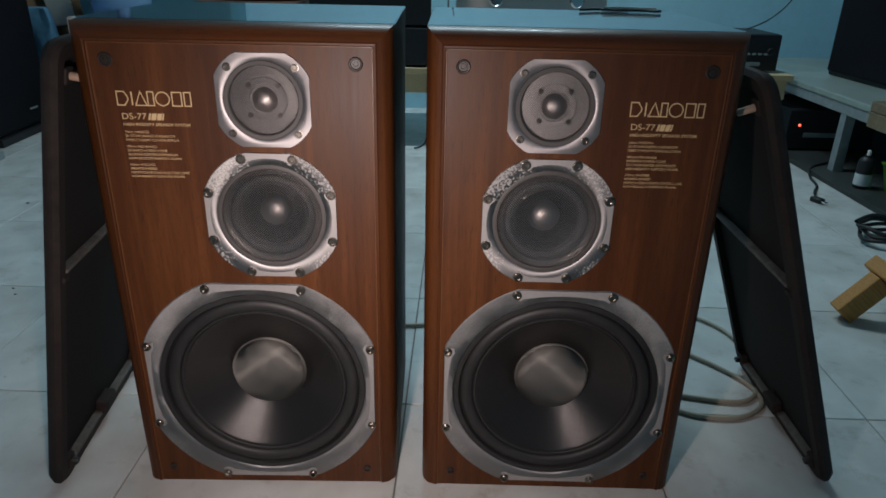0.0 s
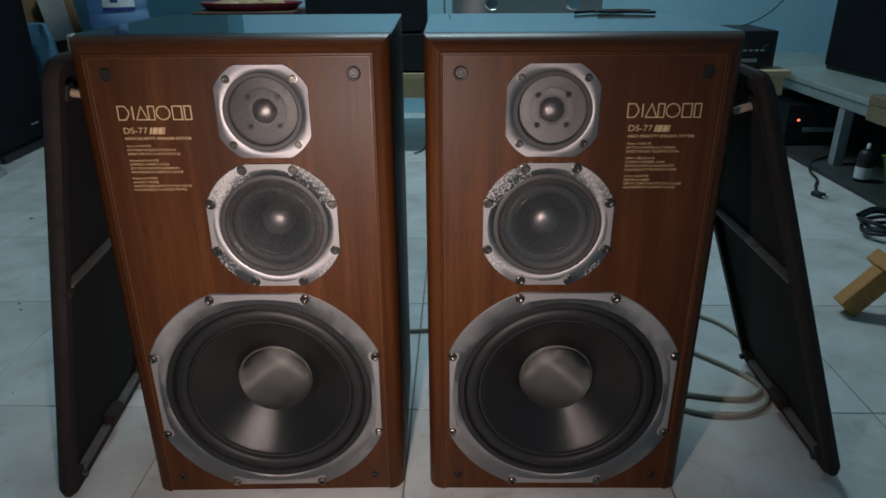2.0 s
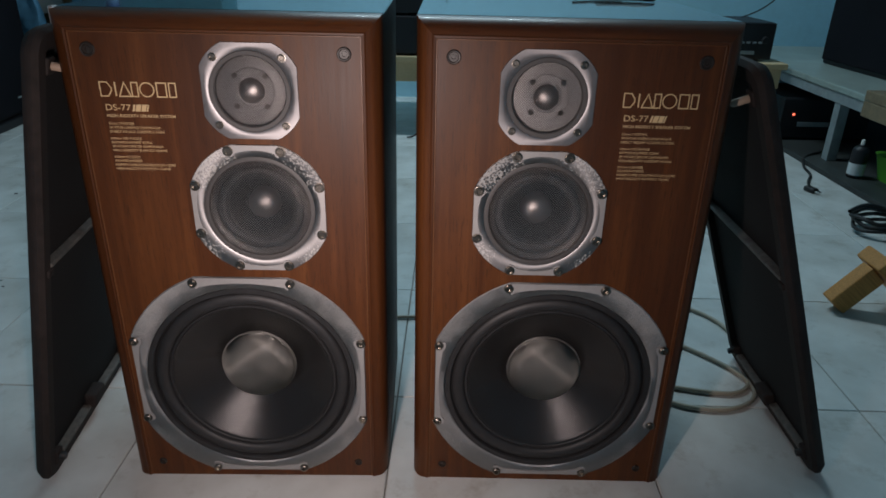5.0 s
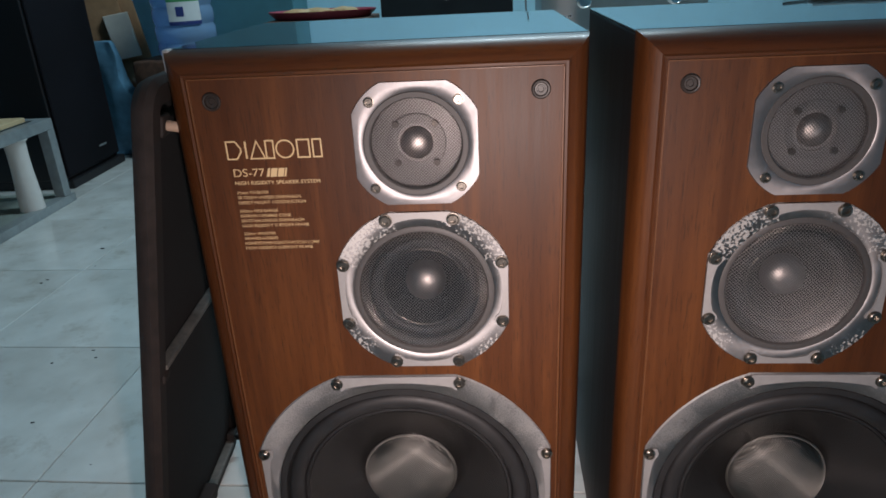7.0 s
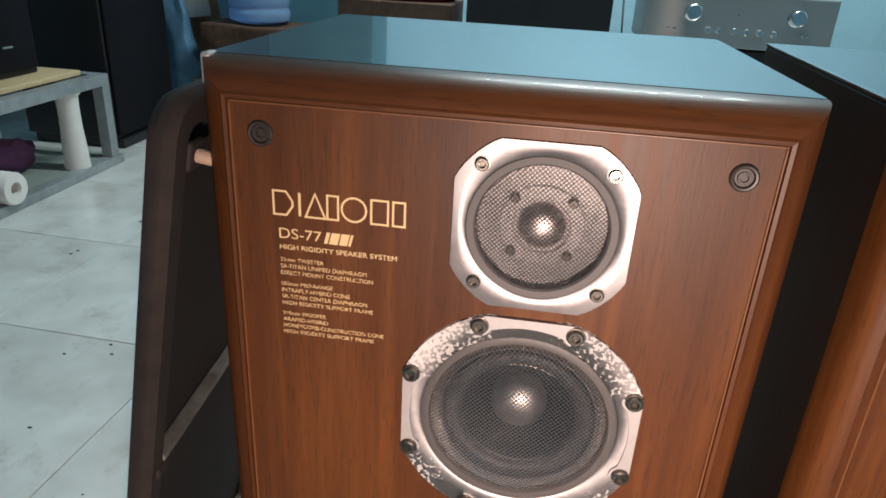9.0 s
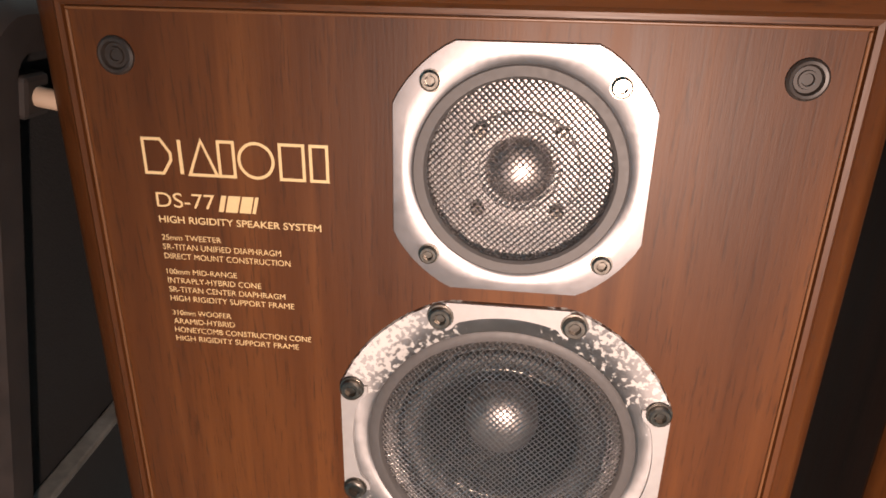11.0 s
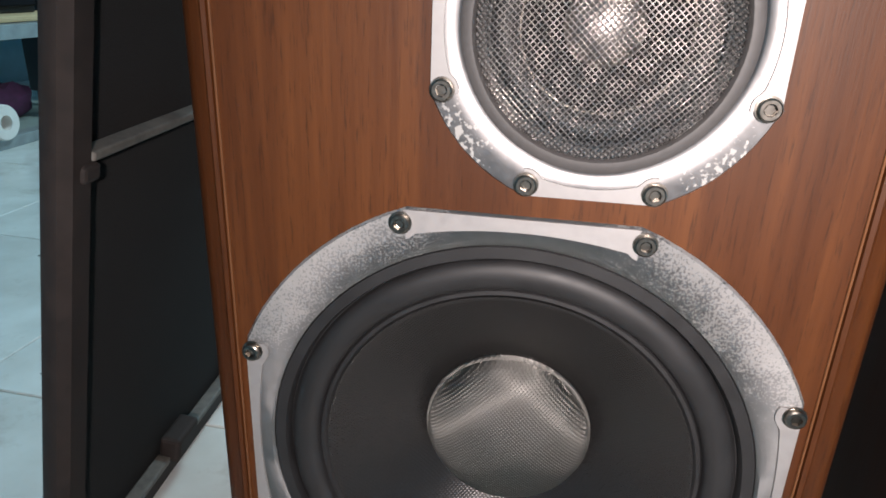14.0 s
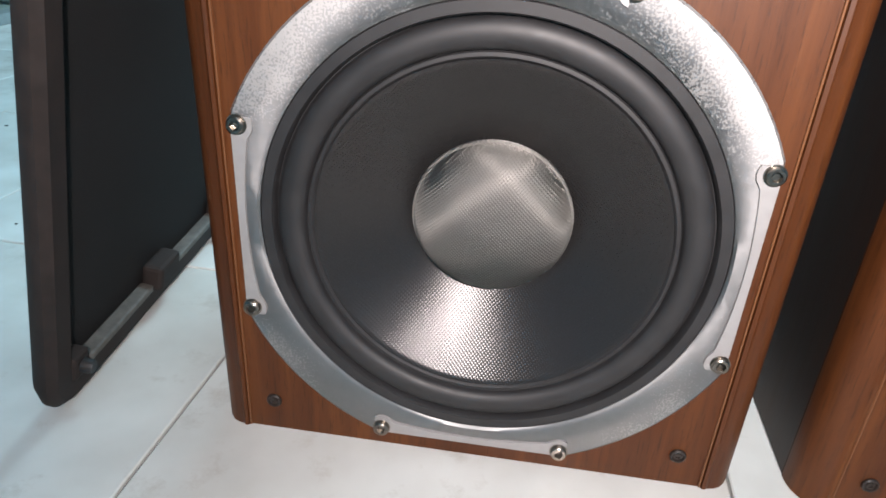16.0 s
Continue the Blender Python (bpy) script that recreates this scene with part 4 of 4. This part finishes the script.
prof += [(0.132, 0.33), (0.12, 0.37), (0.07, 0.42), (0.03, 0.44), (0.028, 0.48)]
part("body", lathe(prof, 40, "z"), M_BOTTLE, t, smooth=True)
part("cap", lathe([(0.031, 0.478), (0.032, 0.5), (0.028, 0.505), (0, 0.505)], 24, "z"), M_LABELBLUE, t, smooth=True)


def wrap_label(name, r, a0, a1, z0, z1, mat, parent):
    bm = bmesh.new()
    n = 40
    rows = [[bm.verts.new((r * math.cos(radians(a0 + (a1 - a0) * i / n)), r * math.sin(radians(a0 + (a1 - a0) * i / n)), z)) for i in range(n + 1)] for z in (z0, z1)]
    for i in range(n):
        bm.faces.new([rows[0][i], rows[0][i + 1], rows[1][i + 1], rows[1][i]])
    part(name, bm, mat, parent, smooth=True)


wrap_label("label", 0.1335, -95, -35, 0.14, 0.26, M_LABEL, t)
wrap_label("label_band", 0.1338, -95, -35, 0.235, 0.26, M_LABELGREEN, t)
wrap_label("label_band", 0.1338, -95, -35, 0.14, 0.155, M_LABELBLUE, t)
wrap_label("label_mark", 0.1341, -80, -66, 0.175, 0.215, M_LABELBLUE, t)

t = thing("cardboard_sheet", pose(-1.816, 2.716, 0.0, 0, -8, 20), "folded brown cardboard leaning on the wall", "cardboard")
part("sheet", box(-0.16, 0.16, -0.02, 0.02, 0.01, 0.95, 0.003), M_CARD, t)
part("sheet", box(-0.15, 0.1, -0.05, -0.0205, 0.01, 0.85, 0.003), M_CARD, t)
part("flap", box(0.02, 0.13, -0.085, -0.0505, 0.42, 0.62, 0.004), M_CARDPALE, t, "pale grey flap")
t = thing("blue_bag", pose(-1.807, 2.481, 0.0), "crumpled blue plastic bag hanging down a carton", "bag")
bm = box(-0.07, 0.07, -0.03, 0.03, 0.0, 0.52, 0.01, 2)
bmesh.ops.subdivide_edges(bm, edges=[e for e in bm.edges if e.calc_length() > 0.06], cuts=9, use_grid_fill=True)
for v in bm.verts:
    z = v.co.z
    v.co += Vector((0.6, 1, 0.0)) * 0.035 * noise.noise(Vector((v.co.x * 14, v.co.y * 6, z * 6)))
    v.co.x = v.co.x * (0.35 + 1.3 * math.sin(min(1.0, z / 0.3) * math.pi * 0.75)) - 0.12 * max(0, z - 0.2)
part("film", bm, M_BLUEBAG, t, smooth=True)
t = thing("small_bottle", pose(-1.775, 2.6, 0), "small clear plastic bottle with a white cap on the floor", "bottle")
part("body", lathe([(0, 0.002), (0.03, 0), (0.033, 0.008), (0.033, 0.12), (0.026, 0.15), (0.013, 0.175), (0.012, 0.19)], 28, "z"), M_CLEAR, t, smooth=True)
part("cap", lathe([(0.014, 0.185), (0.015, 0.205), (0, 0.206)], 20, "z"), M_WHITE, t, smooth=True)
wrap_label("label", 0.0336, 0, 360, 0.03, 0.07, M_BLUEBAG, t)

# ---- right side: low desk, devices, can, basket, stool ----
t = thing("low_desk", pose(1.613, 1.837, 0), "low grey-green desk along the wall on steel legs", "desk")
part("desktop", box(0.0, 0.93, -0.75, 1.09, 0.285, 0.31, 0.004), M_DESK, t)
part("edge_rail", box(0.006, 0.04, -0.74, 1.04, 0.245, 0.2845, 0.002), M_STEEL, t)
for x, y in ((0.01, -0.09), (0.01, 0.95), (0.68, -0.7), (0.68, 0.95)):
    part("leg", box(x, x + 0.04, y, y + 0.04, 0, 0.2445, 0.002), M_STEEL, t)
t = thing("monitor_loudspeaker", pose(2.150, 1.885, 0.3105, 0, 0, 4), "large black loudspeaker box standing on the desk", "loudspeaker")
part("cabinet", box(-0.27, 0.27, -0.5, 0.48, 0.0, 0.85, 0.008), M_BLACK, t)
part("cloth_panel", box(-0.2845, -0.2705, -0.49, 0.47, 0.02, 0.83, 0.006), M_BLACKCLOTH, t, "black cloth panel")
t = thing("wooden_beam", pose(1.593, 1.446, 0.3105), "rough tan wooden beam lying over the desk's edge", "wood beam")
WEATHERED = material("weathered_beam", (0.2, 0.145, 0.085), 0.75, 0, 0.4, (14, 60, 60), 0.5, 0.2)
part("beam", box(-0.04, 0.3, -0.25, 0.06, 0, 0.035, 0.004), WEATHERED, t)
part("brace", box(-0.03, 0.03, -0.018, 0.018, -0.29, 0, 0.003), WEATHERED, t, at=pose(0.06, -0.22, -0.02, 0, -30, 0))
part("cleat", box(-0.04, 0.015, -0.25, 0.06, -0.055, -0.0003, 0.004), WEATHERED, t)
t = thing("floor_board", pose(1.545, 1.837, 0), "dark grey board lying on the floor under the desk", "board")
part("board", box(0.0, 0.9, -0.9, 0.95, 0, 0.02, 0.003), material("dark_board", (0.035, 0.04, 0.038), 0.6, 0, 0.5, (20, 20, 20), 0.5, 0.1), t)
dev, w, h = stereo_box("black_power_unit", (1.569, 1.959, 2.061, 2.431, 0.02, 0.2), "black device with a glowing red light under the desk", "power unit", M_BLACK)
part("indicator", box(-0.149, -0.139, -0.003, 0.001, 0.108, 0.118, 0.001), M_LED, dev, "red glowing light")
part("vent", box(-0.12, 0.02, -0.002, 0.001, 0.06, 0.08, 0.001), M_STEEL, dev)
t = thing("spray_can", pose(1.618, 1.543, 0.02), "dark spray can with a pale label and white nozzle", "spray can")
part("body", lathe([(0, 0), (0.026, 0), (0.028, 0.004), (0.028, 0.1), (0.022, 0.112), (0.013, 0.117), (0.013, 0.122), (0, 0.122)], 28, "z"), M_BLACK, t, smooth=True)
wrap_label("label", 0.0285, 0, 360, 0.012, 0.055, M_LABEL, t)
part("nozzle", lathe([(0.007, 0.121), (0.0065, 0.138), (0.004, 0.141), (0, 0.141)], 16, "z"), M_WHITE, t, smooth=True)
t = thing("green_basket", pose(1.8, 1.45, 0.02), "bright green plastic basket on the floor board", "basket")
bm = bmesh.new()
outer, inner = rounded_rect(0.26, 0.2, 0.03), rounded_rect(0.254, 0.194, 0.028)
rows = [[(x * 0.85 + 0.02, y * 0.85 + 0.015, 0) for x, y in outer], [(x, y, 0.09) for x, y in outer], [(x - 0.006, y - 0.006, 0.096) for x, y in rounded_rect(0.272, 0.212, 0.034)],
        [(x + 0.003, y + 0.003, 0.09) for x, y in inner], [(x * 0.85 + 0.022, y * 0.85 + 0.017, 0.004) for x, y in inner]]
vs = [[bm.verts.new((x - 0.13, y - 0.1, z)) for x, y, z in row] for row in rows]
for p, q in zip(vs, vs[1:]):
    for i in range(len(p)):
        j = (i + 1) % len(p)
        bm.faces.new([p[i], p[j], q[j], q[i]])
bm.faces.new(vs[0])
bm.faces.new(vs[-1][::-1])
bmesh.ops.recalc_face_normals(bm, faces=bm.faces[:])
part("tub", bm, M_GREEN, t, smooth=True)

t = thing("wooden_stool", pose(0.996, 0.566, 0), "small rough pine stool with splayed plank legs", "stool")
part("leg", box(-0.026, 0.026, -0.02, 0.02, 0.02, 0.135, 0.003), M_PINE, t, at=pose(0.0, 0, 0, 0, 42, 0))
part("slab", box(-0.03, 0.22, -0.04, 0.05, 0, 0.036, 0.004), M_PINE, t, at=pose(0.0915, 0, 0.1015, 0, 42, 0))
part("leg", box(-0.026, 0.026, -0.02, 0.02, 0.02, 0.2, 0.003), M_PINE, t, at=pose(0.36, 0.0, 0, 0, -28, 0))

# ---- cables ----
cable("speaker_cable", [(0.489, 0.625, 0.005), (0.607, 0.586, 0.005), (0.685, 0.537, 0.005), (0.724, 0.449, 0.005), (0.704, 0.303, 0.005), (0.656, 0.215, 0.005), (0.568, 0.225, 0.005), (0.47, 0.254, 0.005), (0.392, 0.371, 0.005)], 0.0045, M_BEIGE, "beige speaker cable lying in a loop on the tiles")
cable("speaker_cable", [(0.411, 0.273, 0.005), (0.489, 0.19, 0.005), (0.568, 0.166, 0.005), (0.636, 0.176, 0.005), (0.685, 0.225, 0.005), (0.665, 0.312, 0.005), (0.587, 0.391, 0.005)], 0.0045, M_BEIGE, "beige speaker cable lying in a loop on the tiles")
cable("speaker_cable", [(-0.341, 0.469, 0.005), (-0.146, 0.498, 0.005), (0.001, 0.493, 0.005), (0.147, 0.518, 0.005), (0.392, 0.488, 0.005)], 0.004, M_BEIGE, "beige speaker cable running behind the cabinets")
cable("black_cable", [(1.76, 1.885, 0.03), (1.584, 1.837, 0.028), (1.515, 1.719, 0.006), (1.496, 1.602, 0.006), (1.437, 1.524, 0.006), (1.408, 1.446, 0.006)], 0.005, M_CABLE, "black power cord ending in a plug on the tiles")
plug = thing("power_plug", pose(1.400, 1.421, 0.0, 0, 0, -70), "black mains plug lying on the tiles", "plug")
part("body", box(-0.025, 0.02, -0.014, 0.014, 0.0, 0.018, 0.005, 3), M_CABLE, plug)
for y in (-0.007, 0.007):
    part("pin", box(0.0205, 0.038, y - 0.001, y + 0.001, 0.006, 0.012, 0.0004, 1), M_CHROME, plug)
coil = []
for k in range(40):
    a = k * 0.55
    coil.append((1.43 + (0.1 + 0.012 * math.sin(k)) * math.cos(a), 1.055 + (0.07 + 0.01 * math.cos(k * 1.7)) * math.sin(a), 0.008 + 0.0012 * k + 0.006 * (k % 3)))
cable("coiled_cable", coil, 0.006, M_CABLE, "coil of thick black cable on the tiles")
cable("black_wire", [(0.27, 0.3, 0.7012), (0.3, 0.325, 0.7012), (0.335, 0.332, 0.7012), (0.36, 0.322, 0.7012), (0.33, 0.312, 0.7012), (0.3, 0.318, 0.7012), (0.33, 0.302, 0.7012), (0.375, 0.312, 0.7012), (0.392, 0.29, 0.7012), (0.4, 0.302, 0.7012)], 0.0022, M_CABLE, "thin black wire tangled on top of a walnut loudspeaker")
cable("white_wire", [(0.31, 0.308, 0.7045), (0.345, 0.326, 0.7045), (0.38, 0.305, 0.7045), (0.395, 0.312, 0.7045)], 0.0016, M_WHITE, "thin white wire tangled on top of a walnut loudspeaker")
cable("hanging_wire", [(0.06, 2.16, 0.344), (0.03, 2.09, 0.345), (0.028, 2.066, 0.335), (0.019, 2.065, 0.3), (0.048, 2.065, 0.2), (0.011, 2.06, 0.09), (-0.002, 2.05, 0.006), (-0.05, 2.04, 0.006)], 0.004, M_CABLE, "black wire hanging over the edge of the low table")
cable("hanging_wire", [(0.08, 2.15, 0.344), (0.05, 2.09, 0.345), (0.052, 2.064, 0.33), (0.06, 2.062, 0.24), (0.04, 2.06, 0.13), (0.05, 2.055, 0.006), (0.09, 2.045, 0.006)], 0.003, M_BEIGE, "pale wire hanging over the edge of the low table")

# ---- crumbs on the tiles ----
bm = bmesh.new()
spots = [(-1.295, 1.272, 7), (-1.341, 1.025, 5), (-1.336, 1.046, 5), (-0.994, 0.657, 4), (-0.972, 0.626, 4), (-1.06, 0.606, 4), (-0.972, 0.395, 4)]
spots += [(random.uniform(-1.5, -0.6), random.uniform(-0.3, 1.6), random.uniform(1.5, 3)) for k in range(7)] + [(random.uniform(0.7, 1.4), random.uniform(0, 1.6), random.uniform(1.2, 2)) for k in range(4)]
for x, y, r in spots:
    ball = bmesh.ops.create_icosphere(bm, subdivisions=1, radius=r * 0.0007)["verts"]
    for v in ball:
        v.co = Vector((x + v.co.x * 1.6, y + v.co.y, 0.0004 + max(0, v.co.z) * 0.5))
tagged(part("floor_crumbs", bm, M_HOLE), "small dark crumbs scattered on the tiles", "crumbs", "", "stuff")

# ---- floor tiles ----
PITCH = 0.43
TURN = Matrix.Translation((-0.007, 0.207, 0)) @ pose(0, 0, 0, 0, 0, -2.0)
tile_bm = box(-PITCH / 2 + 0.0012, PITCH / 2 - 0.0012, -PITCH / 2 + 0.0012, PITCH / 2 - 0.0012, -0.01, 0, 0.0012, 1)
tile_mesh = mesh_of(tile_bm, "tile", M_TILE)
for i in range(-7, 8):
    for j in range(-8, 8):
        p = TURN @ Vector(((i + 0.5) * PITCH, (j + 0.5) * PITCH, 0))
        if X0 - 0.15 < p.x < X1 + 0.15 and Y0 - 0.1 < p.y < Y1 + 0.15:
            part("tile", tile_mesh, None, floor, at=Matrix.Translation((p.x, p.y, random.uniform(-0.0004, 0))) @ TURN.to_3x3().to_4x4())
